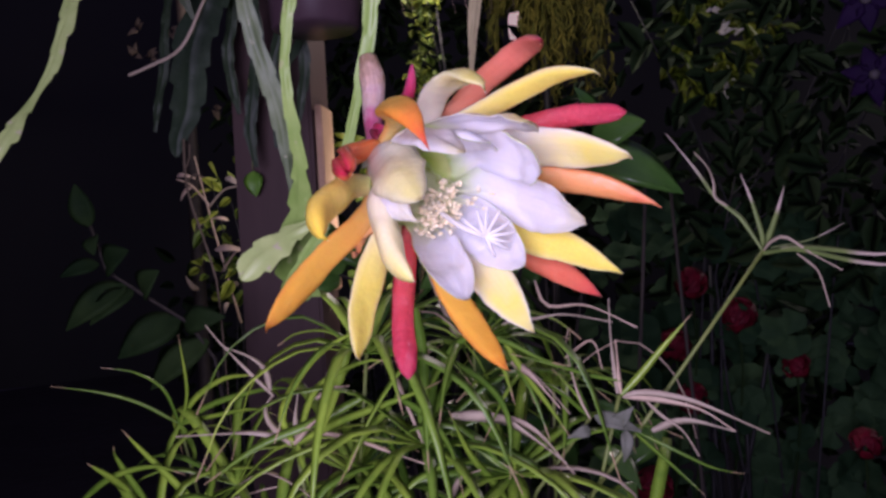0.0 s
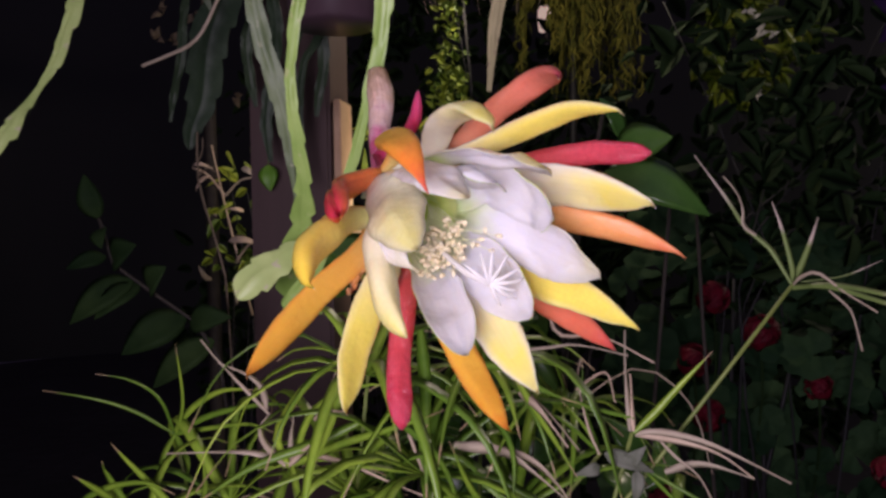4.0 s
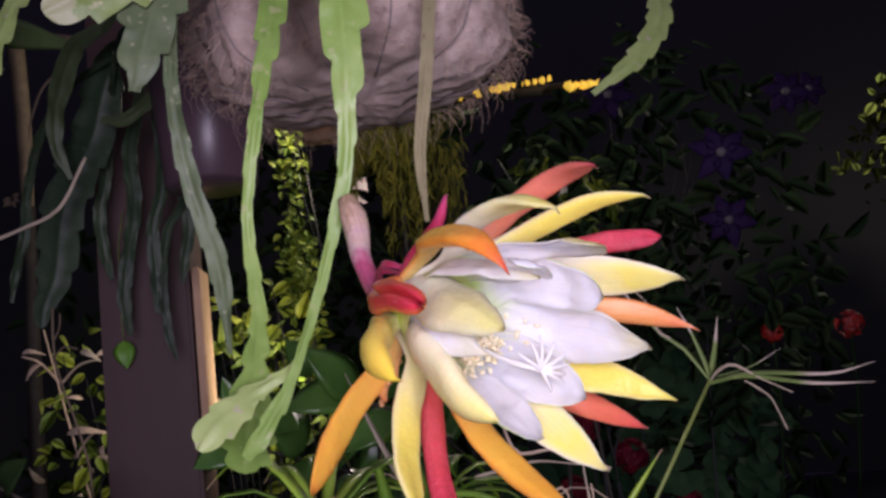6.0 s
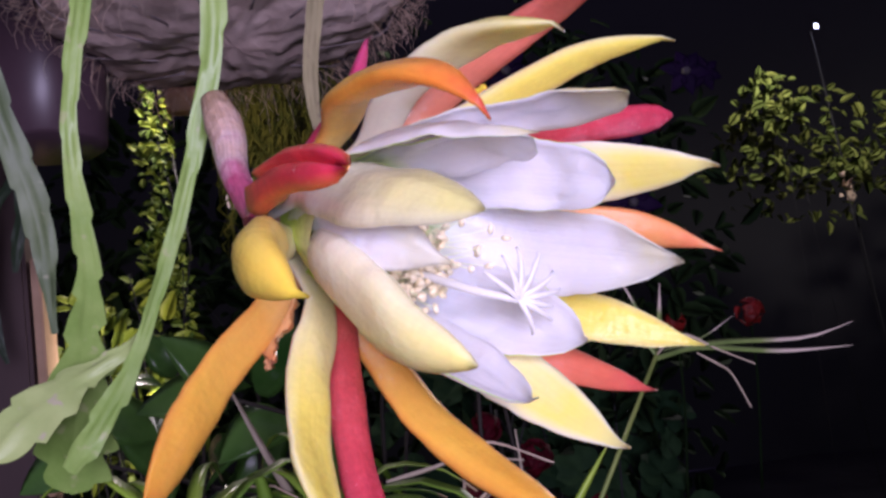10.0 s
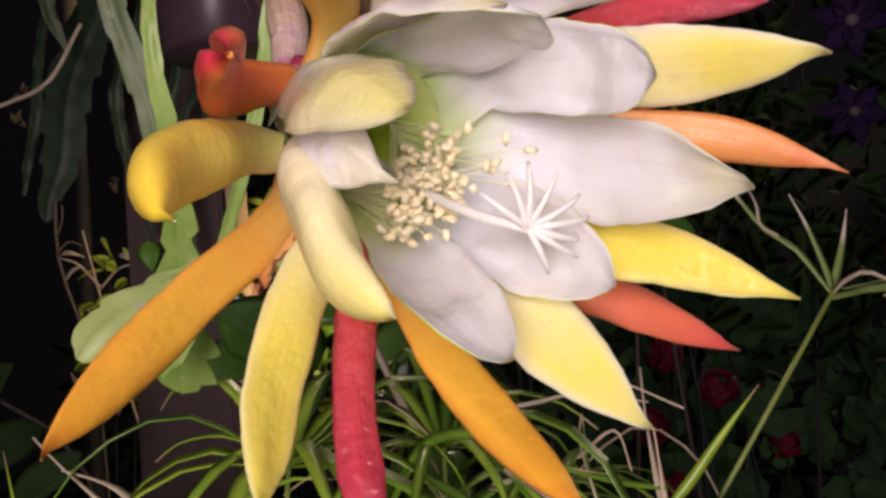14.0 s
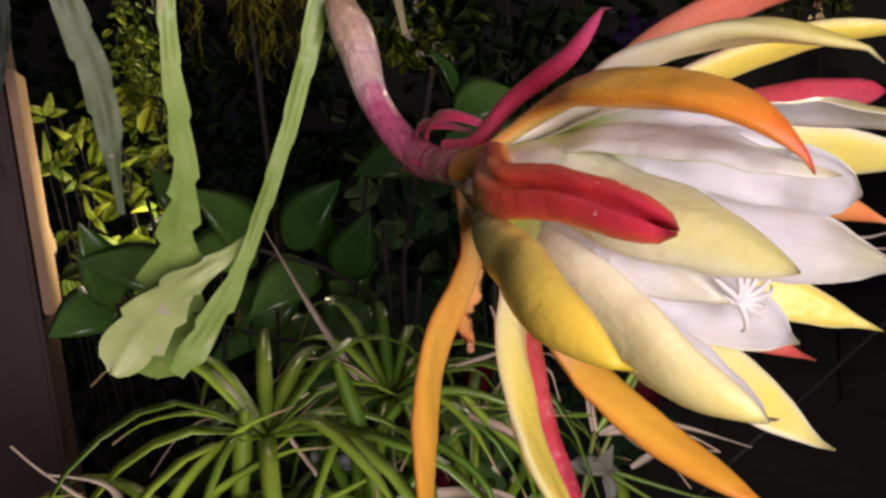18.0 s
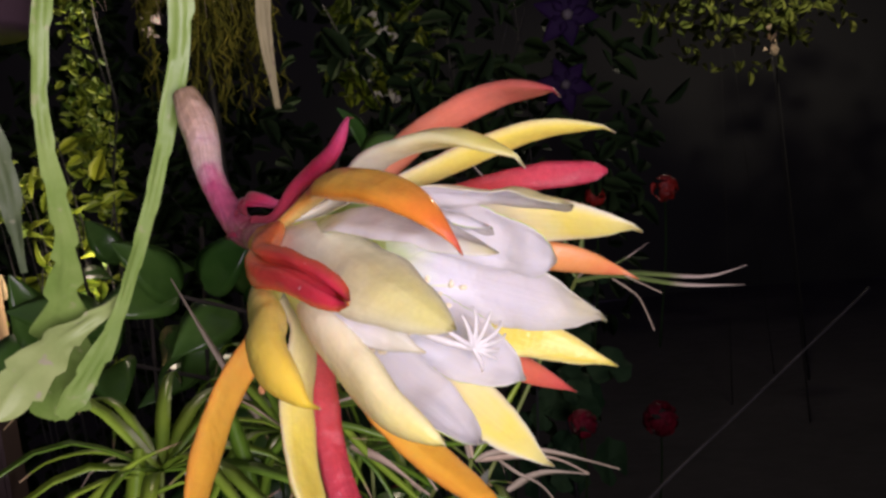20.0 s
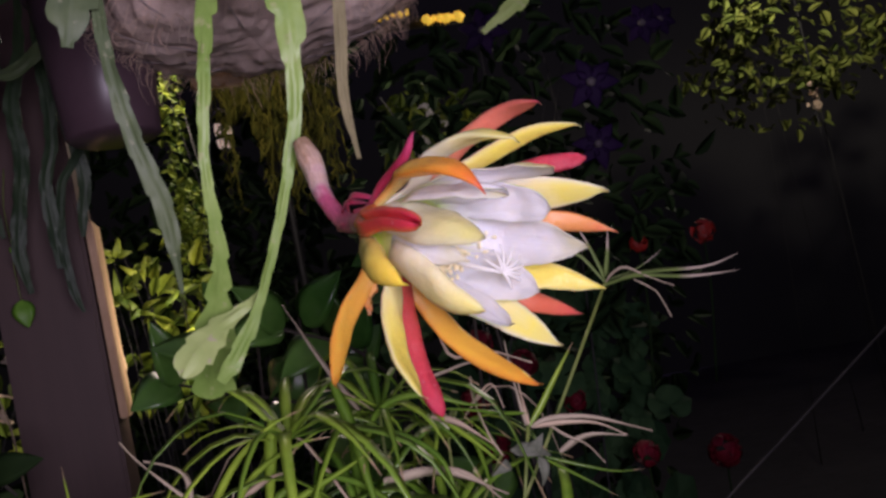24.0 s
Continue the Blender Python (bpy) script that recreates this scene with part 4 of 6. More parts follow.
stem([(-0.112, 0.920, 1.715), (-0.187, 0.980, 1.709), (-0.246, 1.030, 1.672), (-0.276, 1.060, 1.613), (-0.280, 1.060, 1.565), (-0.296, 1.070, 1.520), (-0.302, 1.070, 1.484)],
     [0.0060, 0.0102, 0.0119, 0.0121, 0.0133, 0.0120, 0.0040], M_stemshaded, "green hanging stem, shade painted in", seed=27, notch=0.15, pitch=0.03)
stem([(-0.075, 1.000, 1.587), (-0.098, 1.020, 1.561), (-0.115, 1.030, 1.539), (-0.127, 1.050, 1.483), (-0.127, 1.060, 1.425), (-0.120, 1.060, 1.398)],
     [0.0064, 0.0103, 0.0104, 0.0092, 0.0104, 0.0039], M_stemshaded, "green hanging stem, shade painted in", seed=28, notch=0.15, pitch=0.03)

# ---- basket, nursery pot, post ----
basket = thing("hanging_basket", "round hanging basket lined with shaggy brown coir fibre", "basket")
BC = (0.114, 0.810, 0.0)
profile = [(0.001, 1.594), (0.05, 1.595), (0.092, 1.600), (0.119, 1.611), (0.135, 1.628), (0.143, 1.652), (0.148, 1.695), (0.151, 1.745), (0.142, 1.745), (0.134, 1.700), (0.10, 1.690), (0.001, 1.690)]
liner = turned_bm([(p.x, p.z) for p in spline([(r, 0, z) for r, z in profile], 60)], BC, 130)
for v in liner.verts:  # lumps, folds and tufts of matted fibre
    q = v.co - Vector((BC[0], BC[1], 1.70))
    k = noise.noise(v.co * 16) * 0.010 + noise.noise(v.co * 45 + Vector((3, 0, 0))) * 0.0075 + noise.noise(v.co * 130) * 0.0032
    v.co += q.normalized() * k * min(1, q.length / 0.08)
part("liner", liner, M_coir, basket, "matted brown coir liner")
rng = random.Random(11)
bm = bmesh.new()
for k in range(3200):
    a = rng.uniform(0, 2 * math.pi)
    z = rng.uniform(1.597, 1.74)
    r = 0.150 - 0.057 * max(0, (1.64 - z) / 0.046) ** 2 if z < 1.64 else 0.138 + (z - 1.61) * 0.1
    q = Vector((math.cos(a), math.sin(a), 0))
    p = Vector((BC[0], BC[1], z)) + q * (r + 0.002)
    ln = rng.uniform(0.006, 0.034) * (0.6 if z > 1.625 else 1.0)
    d = Vector((-q.y, q.x, 0)) * rng.uniform(-1, 1) + Vector((0, 0, rng.uniform(-0.9, 0.6)))
    low = max(0, (1.64 - z) / 0.06)
    end = p + d.normalized() * ln * 0.6 + q * rng.uniform(0.0, 0.012) - Vector((0, 0, ln * (0.25 + 0.7 * low)))
    tube_bm([p, p.lerp(end, 0.5) + q * 0.006 + d * 0.004, end], [0.00024, 0.00014], 3, 4, bm, cap=False)
tagged(part("loose_fibre", bm, M_coirhair, basket, "loose coir hairs"), kind="stuff")
for k in range(12):
    a = 2 * math.pi * k / 12 + 0.2
    q = Vector((math.cos(a), math.sin(a), 0))
    c = Vector(BC)
    part("wire", tube_bm([c + q * r + Vector((0, 0, z)) for r, z in ((0.156, 1.750), (0.150, 1.69), (0.145, 1.652), (0.137, 1.626), (0.119, 1.607), (0.06, 1.592))], [0.0007, 0.0007], 6, 20), M_wire, basket)
for z, r in ((1.750, 0.156), (1.655, 0.147)):
    pts = [Vector((BC[0] + r * math.cos(a), BC[1] + r * math.sin(a), z)) for a in [2 * math.pi * k / 24 for k in range(25)]]
    part("hoop", tube_bm(pts, [0.0016, 0.0016], 6, 72, cap=False), M_wire, basket)
for k in range(3):
    a = 2 * math.pi * k / 3 + 0.5
    part("chain", tube_bm([(BC[0] + 0.156 * math.cos(a), BC[1] + 0.156 * math.sin(a), 1.75), (BC[0] + 0.08 * math.cos(a), BC[1] + 0.08 * math.sin(a), 1.98), (BC[0], BC[1], 2.2)], [0.0015, 0.0015], 6, 12), M_wire, basket)

pot = thing("nursery_pot", "mauve-grey plastic nursery pot hanging beside the basket", "pot")
part("body", turned_bm([(0.001, 1.546), (0.040, 1.546), (0.044, 1.549), (0.050, 1.62), (0.056, 1.69), (0.052, 1.69), (0.050, 1.66)], (-0.036, 0.885, 0), 40), M_potplastic, pot)
part("rim", turned_bm([(0.055, 1.690), (0.061, 1.690), (0.061, 1.705), (0.053, 1.705), (0.053, 1.692)], (-0.036, 0.885, 0), 40), M_potplastic, pot)
part("soil", turned_bm([(0.051, 1.675), (0.03, 1.679), (0.001, 1.68)], (-0.036, 0.885, 0), 30, 0.002), M_soil, pot)

post = tagged(part("post", box_bm((-0.235, 1.162, 0.0), (-0.122, 1.262, 2.6), 0.004), M_post, smooth=False), "dark painted square timber post with a pale strip for its lit side", "post")
# Pale wood put over the stretch of post side that catches lamp light.
part("side_board", box_bm((-0.1200, 1.172, 1.262), (-0.110, 1.235, 1.522), 0.002), M_wood, post, "pale wooden strip where the post's side catches light", smooth=False)
beam = tagged(part("beam", box_bm((-0.6, 1.17, 2.2), (0.9, 1.25, 2.32), 0.004), M_post, smooth=False), "dark painted timber cross beam", "beam")
bracket = tagged(part("hanger_arm", tube_bm([(0.12, 1.20, 2.24), (0.12, 1.0, 2.26), (0.12, 0.85, 2.25), (0.12, 0.81, 2.2)], [0.006, 0.005], 8, 16), M_wire), "iron arm that holds the basket", "hook")

# ---- ground ----
bm = bmesh.new()
bmesh.ops.create_grid(bm, x_segments=60, y_segments=60, size=40)
for v in bm.verts:
    v.co.z = 0.05 * noise.noise(v.co * 0.4) if v.co.length < 20 else 0.0
tagged(part("ground", bm, M_soil), "dark bare garden soil at night", "ground", kind="structure")
# Ring added to close off the horizon, standing for no real tree line.
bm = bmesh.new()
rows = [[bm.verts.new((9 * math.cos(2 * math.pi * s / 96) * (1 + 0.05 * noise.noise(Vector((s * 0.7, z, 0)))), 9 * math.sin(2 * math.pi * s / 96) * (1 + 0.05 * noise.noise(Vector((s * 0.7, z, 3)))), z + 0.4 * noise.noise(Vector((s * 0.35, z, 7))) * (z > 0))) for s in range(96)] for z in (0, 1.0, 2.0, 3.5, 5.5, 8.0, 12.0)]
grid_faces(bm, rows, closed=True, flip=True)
tagged(part("backdrop", bm, M_nighthaze), "added backdrop ring with a faint haze glow", "trees", kind="structure")

# ---- umbrella sedge below the flower ----


def sedge(hub, foot, blades, length, droop=0.5, dry=0.15, tilt=(0, 0, 1), label="green umbrella sedge shoot with arching blades", width=0.0078, seed=0, via=None):
    r = random.Random(seed)
    hub, foot = Vector(hub), Vector(foot)
    root = thing("umbrella_sedge", label, "sedge", "umbrella sedge shoots")
    mid = foot.lerp(hub, 0.6) + Vector((r.uniform(-1, 1), r.uniform(-1, 1), 0)) * 0.02
    part("stalk", tube_bm([foot, *(via or [mid]), hub], [0.0024, 0.0017, 0.0012], 7, 14), M_sedgestem, root)
    up = Vector(tilt).normalized()
    e1 = up.orthogonal().normalized()
    e2 = up.cross(e1)
    for k in range(blades):
        a = 2 * math.pi * (k + r.uniform(-0.35, 0.35)) / blades
        d = e1 * math.cos(a) + e2 * math.sin(a)
        ln = length * r.uniform(0.6, 1.15)
        tall = 0.75 if d.y < -0.4 else 1.05
        rise, bow = r.uniform(0.1, tall), droop * r.choice((0.25, 0.5, 0.8, 1.1, 1.4))
        p1 = hub + d * ln * 0.4 + up * ln * 0.35 * rise
        p2 = hub + d * ln * 0.8 + up * ln * (0.35 * rise - 0.25 * bow * r.uniform(0.7, 1.3))
        p3 = hub + d * ln * 1.05 + up * ln * (0.25 * rise - 0.75 * bow * r.uniform(0.7, 1.3))
        isdry = r.random() < dry
        part("blade", blade_bm([hub, p1, p2, p3], width * r.uniform(0.7, 1.2) * (0.55 if isdry else 1), 0.3, 9, up, twist=r.uniform(-1.5, 1.5) if isdry else r.uniform(-0.3, 0.3)),
             M_sedgedry if isdry else M_sedge, root, "dry papery blade" if isdry else "")
    return root


FOOT = Vector((0.06, 0.78, 0.40))


def blade(shoot, material, width, places):
    dry = material == M_sedgedry
    part("blade", blade_bm(places, width, 0.3, 12, (0, -1, 0.4), twist=1.6 if dry else 0.3), material, shoot, "dry papery blade" if dry else "")


# the dense middle of the clump
sedge((0.0586, 0.6050, 1.2600), FOOT + Vector((-0.09, 0.00, 0)), 18, 0.11, 0.75, 0.05, (0, -0.2, 1), seed=304)
sedge((0.126, 0.6437, 1.2560), FOOT + Vector((0.07, 0.02, 0)), 18, 0.11, 0.7, 0.08, (0, -0.2, 1), seed=305)
sedge((0.094, 0.600, 1.200), FOOT + Vector((0.02, 0.04, 0)), 18, 0.12, 0.6, 0.08, (0.1, -0.3, 1), seed=306)
sedge((0.040, 0.640, 1.170), FOOT + Vector((-0.03, 0.06, 0)), 18, 0.13, 0.5, 0.08, (-0.1, -0.3, 1), seed=307)
sedge((0.150, 0.600, 1.180), FOOT + Vector((-0.08, 0.08, 0)), 18, 0.12, 0.5, 0.08, (0.1, -0.4, 1), seed=308)
sedge((-0.040, 0.620, 1.170), FOOT + Vector((0.08, -0.07, 0)), 13, 0.12, 0.5, 0.08, (-0.2, -0.3, 1), seed=309)
sedge((-0.080, 0.580, 1.150), FOOT + Vector((0.03, -0.05, 0)), 10, 0.11, 0.4, 0.08, (-0.3, -0.4, 1), seed=310)
sedge((0.010, 0.560, 1.140), FOOT + Vector((-0.02, -0.03, 0)), 16, 0.11, 0.4, 0.08, (-0.1, -0.4, 1), seed=311)
sedge((0.100, 0.560, 1.130), FOOT + Vector((-0.07, -0.01, 0)), 16, 0.12, 0.4, 0.08, (0.1, -0.4, 1), seed=312)
sedge((0.180, 0.680, 1.220), FOOT + Vector((0.09, 0.01, 0)), 14, 0.11, 0.5, 0.08, (0.2, 0, 1), seed=313)
sedge((0.230, 0.600, 1.130), FOOT + Vector((0.04, 0.03, 0)), 14, 0.11, 0.4, 0.08, (0.2, -0.3, 1), seed=314)
# the shoots at its rim, blade by blade
shoot = sedge((0.009, 0.600, 1.204), FOOT + Vector((-0.04, -0.05, 0)), 0, 0.1, label="umbrella sedge shoot with dry papery blades")
blade(shoot, M_sedgedry, 0.0045, [(0.009, 0.600, 1.205), (-0.014, 0.594, 1.212), (-0.033, 0.587, 1.214), (-0.049, 0.581, 1.215), (-0.061, 0.575, 1.216)])
blade(shoot, M_sedgedry, 0.0052, [(0.006, 0.600, 1.203), (-0.004, 0.592, 1.218), (-0.004, 0.583, 1.231), (0.004, 0.575, 1.241)])
blade(shoot, M_sedgedry, 0.0045, [(-0.006, 0.600, 1.239), (-0.006, 0.592, 1.254), (-0.013, 0.583, 1.264), (-0.026, 0.575, 1.272)])
blade(shoot, M_sedgedry, 0.0026, [(-0.004, 0.600, 1.235), (-0.020, 0.592, 1.256), (-0.031, 0.583, 1.273), (-0.037, 0.575, 1.286)])
blade(shoot, M_sedgedry, 0.0036, [(0.020, 0.600, 1.211), (0.048, 0.592, 1.208), (0.075, 0.583, 1.201), (0.108, 0.575, 1.192)])
blade(shoot, M_sedgedry, 0.0041, [(0.010, 0.600, 1.205), (0.014, 0.587, 1.223), (0.020, 0.575, 1.241)])
blade(shoot, M_sedgedry, 0.0044, [(0.008, 0.600, 1.203), (0.018, 0.592, 1.213), (0.028, 0.583, 1.222), (0.035, 0.575, 1.227)])
blade(shoot, M_sedge, 0.0074, [(0.055, 0.600, 1.232), (0.026, 0.592, 1.219), (-0.009, 0.583, 1.207), (-0.044, 0.575, 1.185)])
blade(shoot, M_sedge, 0.0059, [(0.008, 0.600, 1.203), (0.003, 0.594, 1.224), (0.022, 0.587, 1.254), (0.047, 0.581, 1.273), (0.070, 0.575, 1.280)])
blade(shoot, M_sedge, 0.0058, [(0.010, 0.600, 1.203), (0.037, 0.594, 1.217), (0.072, 0.587, 1.230), (0.095, 0.581, 1.239), (0.112, 0.575, 1.247)])
blade(shoot, M_sedge, 0.0052, [(0.010, 0.600, 1.203), (0.018, 0.587, 1.190), (0.025, 0.575, 1.176)])
blade(shoot, M_sedge, 0.005, [(0.010, 0.600, 1.203), (0.027, 0.592, 1.240), (0.060, 0.583, 1.258), (0.083, 0.575, 1.259)])
shoot = sedge((-0.098, 0.660, 1.204), FOOT + Vector((-0.10, -0.02, 0)), 0, 0.1, label="green umbrella sedge shoot with arching blades")
blade(shoot, M_sedge, 0.0026, [(-0.098, 0.660, 1.204), (-0.122, 0.650, 1.222), (-0.146, 0.640, 1.233), (-0.180, 0.630, 1.241)])
blade(shoot, M_sedge, 0.0026, [(-0.098, 0.660, 1.204), (-0.104, 0.650, 1.232), (-0.120, 0.640, 1.247), (-0.140, 0.630, 1.253)])
blade(shoot, M_sedge, 0.003, [(-0.097, 0.660, 1.204), (-0.084, 0.645, 1.232), (-0.081, 0.630, 1.275)])
blade(shoot, M_sedge, 0.0037, [(-0.098, 0.660, 1.204), (-0.066, 0.650, 1.212), (-0.033, 0.640, 1.218), (-0.009, 0.630, 1.214)])
blade(shoot, M_sedge, 0.0054, [(-0.098, 0.660, 1.207), (-0.078, 0.650, 1.227), (-0.052, 0.640, 1.241), (-0.023, 0.630, 1.244)])
blade(shoot, M_sedge, 0.0056, [(-0.098, 0.660, 1.204), (-0.081, 0.645, 1.187), (-0.079, 0.630, 1.171)])
blade(shoot, M_sedge, 0.005, [(-0.098, 0.660, 1.204), (-0.066, 0.650, 1.221), (-0.023, 0.640, 1.232), (0.008, 0.630, 1.233)])
blade(shoot, M_sedge, 0.0051, [(-0.098, 0.660, 1.204), (-0.102, 0.650, 1.190), (-0.103, 0.640, 1.168), (-0.098, 0.630, 1.155)])
shoot = sedge((-0.085, 0.610, 1.150), FOOT + Vector((-0.08, -0.06, 0)), 0, 0.1, label="green umbrella sedge shoot with arching blades")
blade(shoot, M_sedge, 0.0054, [(-0.062, 0.600, 1.165), (-0.078, 0.590, 1.190), (-0.089, 0.580, 1.209), (-0.094, 0.570, 1.223)])
blade(shoot, M_sedge, 0.0055, [(-0.108, 0.600, 1.174), (-0.112, 0.585, 1.188), (-0.119, 0.570, 1.202)])
blade(shoot, M_sedge, 0.005, [(-0.144, 0.600, 1.166), (-0.115, 0.590, 1.186), (-0.080, 0.580, 1.196), (-0.053, 0.570, 1.193)])
blade(shoot, M_sedge, 0.0051, [(-0.096, 0.600, 1.166), (-0.106, 0.585, 1.199), (-0.100, 0.570, 1.212)])
blade(shoot, M_sedge, 0.0053, [(-0.053, 0.600, 1.165), (-0.041, 0.585, 1.192), (-0.035, 0.570, 1.218)])
shoot = sedge((0.090, 0.610, 1.225), FOOT + Vector((0.02, -0.08, 0)), 0, 0.1, label="green umbrella sedge shoot with arching blades")
blade(shoot, M_sedge, 0.0086, [(0.050, 0.600, 1.275), (0.043, 0.587, 1.244), (0.038, 0.573, 1.224), (0.035, 0.560, 1.213)])
blade(shoot, M_sedge, 0.0083, [(0.093, 0.600, 1.289), (0.098, 0.587, 1.257), (0.100, 0.573, 1.224), (0.102, 0.560, 1.195)])
blade(shoot, M_sedge, 0.0055, [(0.148, 0.600, 1.160), (0.137, 0.587, 1.181), (0.125, 0.573, 1.203), (0.115, 0.560, 1.233)])
blade(shoot, M_sedge, 0.0047, [(0.148, 0.600, 1.267), (0.161, 0.587, 1.247), (0.173, 0.573, 1.232), (0.186, 0.560, 1.214)])
blade(shoot, M_sedgedry, 0.0074, [(0.113, 0.600, 1.219), (0.143, 0.587, 1.220), (0.160, 0.573, 1.214), (0.183, 0.560, 1.199)])
blade(shoot, M_sedgedry, 0.0051, [(0.153, 0.600, 1.252), (0.165, 0.580, 1.247), (0.181, 0.560, 1.231)])
blade(shoot, M_sedge, 0.0048, [(0.077, 0.600, 1.233), (0.100, 0.587, 1.221), (0.115, 0.573, 1.203), (0.122, 0.560, 1.180)])
blade(shoot, M_sedge, 0.0052, [(0.108, 0.600, 1.254), (0.124, 0.590, 1.269), (0.146, 0.580, 1.270), (0.172, 0.570, 1.258), (0.188, 0.560, 1.255)])
blade(shoot, M_sedge, 0.0057, [(0.073, 0.600, 1.226), (0.058, 0.580, 1.210), (0.047, 0.560, 1.188)])
blade(shoot, M_sedge, 0.0047, [(0.115, 0.600, 1.254), (0.137, 0.587, 1.241), (0.150, 0.573, 1.223), (0.150, 0.560, 1.189)])
blade(shoot, M_sedgedry, 0.0043, [(0.025, 0.600, 1.233), (0.042, 0.580, 1.243), (0.057, 0.560, 1.248)])
blade(shoot, M_sedgedry, 0.0045, [(0.110, 0.600, 1.166), (0.119, 0.580, 1.185), (0.133, 0.560, 1.196)])
shoot = sedge((0.219, 0.600, 1.229), FOOT + Vector((0.09, -0.05, 0)), 0, 0.1, label="umbrella sedge shoot with dry papery blades", via=[(0.14, 0.66, 0.95), (0.184, 0.610, 1.139), (0.217, 0.608, 1.186)])
blade(shoot, M_sedgedry, 0.0038, [(0.218, 0.600, 1.230), (0.216, 0.600, 1.253), (0.215, 0.600, 1.269), (0.215, 0.600, 1.290)])
blade(shoot, M_sedgedry, 0.0032, [(0.220, 0.600, 1.230), (0.219, 0.600, 1.244), (0.218, 0.600, 1.264)])
blade(shoot, M_sedge, 0.005, [(0.220, 0.600, 1.229), (0.232, 0.600, 1.241), (0.245, 0.600, 1.256), (0.265, 0.600, 1.278)])
blade(shoot, M_sedgedry, 0.0044, [(0.221, 0.600, 1.228), (0.231, 0.597, 1.231), (0.249, 0.595, 1.229), (0.269, 0.592, 1.223), (0.306, 0.590, 1.205)])
blade(shoot, M_sedgedry, 0.0041, [(0.221, 0.600, 1.228), (0.243, 0.597, 1.226), (0.267, 0.593, 1.220), (0.286, 0.590, 1.207)])
blade(shoot, M_sedgedry, 0.0052, [(0.238, 0.600, 1.206), (0.251, 0.597, 1.212), (0.264, 0.593, 1.213), (0.286, 0.590, 1.207)])
blade(shoot, M_sedgedry, 0.0021, [(0.234, 0.600, 1.226), (0.243, 0.595, 1.217), (0.255, 0.590, 1.208), (0.263, 0.585, 1.194)])
blade(shoot, M_sedge, 0.0032, [(0.220, 0.600, 1.238), (0.200, 0.597, 1.243), (0.184, 0.593, 1.249), (0.152, 0.590, 1.259)])
blade(shoot, M_sedgedry, 0.0022, [(0.187, 0.620, 1.250), (0.205, 0.620, 1.261), (0.211, 0.620, 1.242)])
blade(shoot, M_sedgedry, 0.0024, [(0.170, 0.600, 1.303), (0.177, 0.600, 1.287), (0.202, 0.600, 1.286), (0.232, 0.600, 1.271)])
blade(shoot, M_sedgedry, 0.0024, [(0.149, 0.600, 1.277), (0.169, 0.600, 1.279), (0.188, 0.600, 1.281), (0.217, 0.600, 1.275)])
shoot = sedge((0.202, 0.620, 1.211), FOOT + Vector((0.07, -0.03, 0)), 0, 0.1, label="umbrella sedge shoot with dry papery blades", via=[(0.12, 0.67, 0.95), (0.153, 0.615, 1.139), (0.187, 0.612, 1.187)])
blade(shoot, M_sedge, 0.0031, [(0.202, 0.620, 1.210), (0.192, 0.620, 1.239), (0.191, 0.620, 1.270)])
blade(shoot, M_sedge, 0.0028, [(0.202, 0.620, 1.210), (0.192, 0.615, 1.228), (0.178, 0.610, 1.245)])
blade(shoot, M_sedge, 0.0026, [(0.230, 0.610, 1.203), (0.256, 0.600, 1.191), (0.272, 0.590, 1.185), (0.288, 0.580, 1.184)])
blade(shoot, M_sedge, 0.0026, [(0.229, 0.610, 1.202), (0.247, 0.595, 1.187), (0.265, 0.580, 1.171)])
blade(shoot, M_sedgedry, 0.005, [(0.141, 0.590, 1.221), (0.160, 0.587, 1.215), (0.173, 0.583, 1.205), (0.188, 0.580, 1.186)])
blade(shoot, M_sedgedry, 0.0025, [(0.154, 0.600, 1.255), (0.172, 0.600, 1.238), (0.188, 0.600, 1.218)])
blade(shoot, M_sedge, 0.0033, [(0.202, 0.620, 1.210), (0.183, 0.613, 1.229), (0.167, 0.607, 1.239), (0.145, 0.600, 1.244)])
blade(shoot, M_sedgedry, 0.0022, [(0.201, 0.615, 1.211), (0.194, 0.615, 1.228), (0.188, 0.615, 1.257), (0.190, 0.615, 1.270)])
for a, b, w in (((0.203, 0.601, 1.216), (0.232, 0.599, 1.206), 0.010), ((0.222, 0.600, 1.207), (0.220, 0.597, 1.187), 0.008), ((0.216, 0.598, 1.212), (0.226, 0.594, 1.222), 0.010), ((0.200, 0.600, 1.208), (0.186, 0.596, 1.204), 0.008)):
    part("leaf", leaf_bm(a, b, w, (0.1, -1, 0.3), 0.25, 8, fold=0.5), M_leafpale, shoot, "crumpled grey withered leaf")
lone = sedge((0.322, 0.641, 1.315), (0.05, 0.76, 0.40), 0, 0.1, via=[(0.10, 0.68, 0.95), (0.197, 0.622, 1.156), (0.239, 0.630, 1.206)], label="tall leaning umbrella sedge shoot with few thin blades")
blade(lone, M_sedgetip, 0.0037, [(0.320, 0.641, 1.314), (0.308, 0.645, 1.336), (0.295, 0.649, 1.348), (0.285, 0.652, 1.365), (0.275, 0.656, 1.381), (0.265, 0.660, 1.396)])
blade(lone, M_sedgedry, 0.0031, [(0.300, 0.645, 1.344), (0.293, 0.648, 1.350), (0.293, 0.650, 1.360), (0.290, 0.653, 1.371), (0.282, 0.655, 1.382)])
blade(lone, M_sedgetip, 0.0042, [(0.320, 0.641, 1.314), (0.322, 0.646, 1.323), (0.317, 0.650, 1.347), (0.312, 0.655, 1.365)])
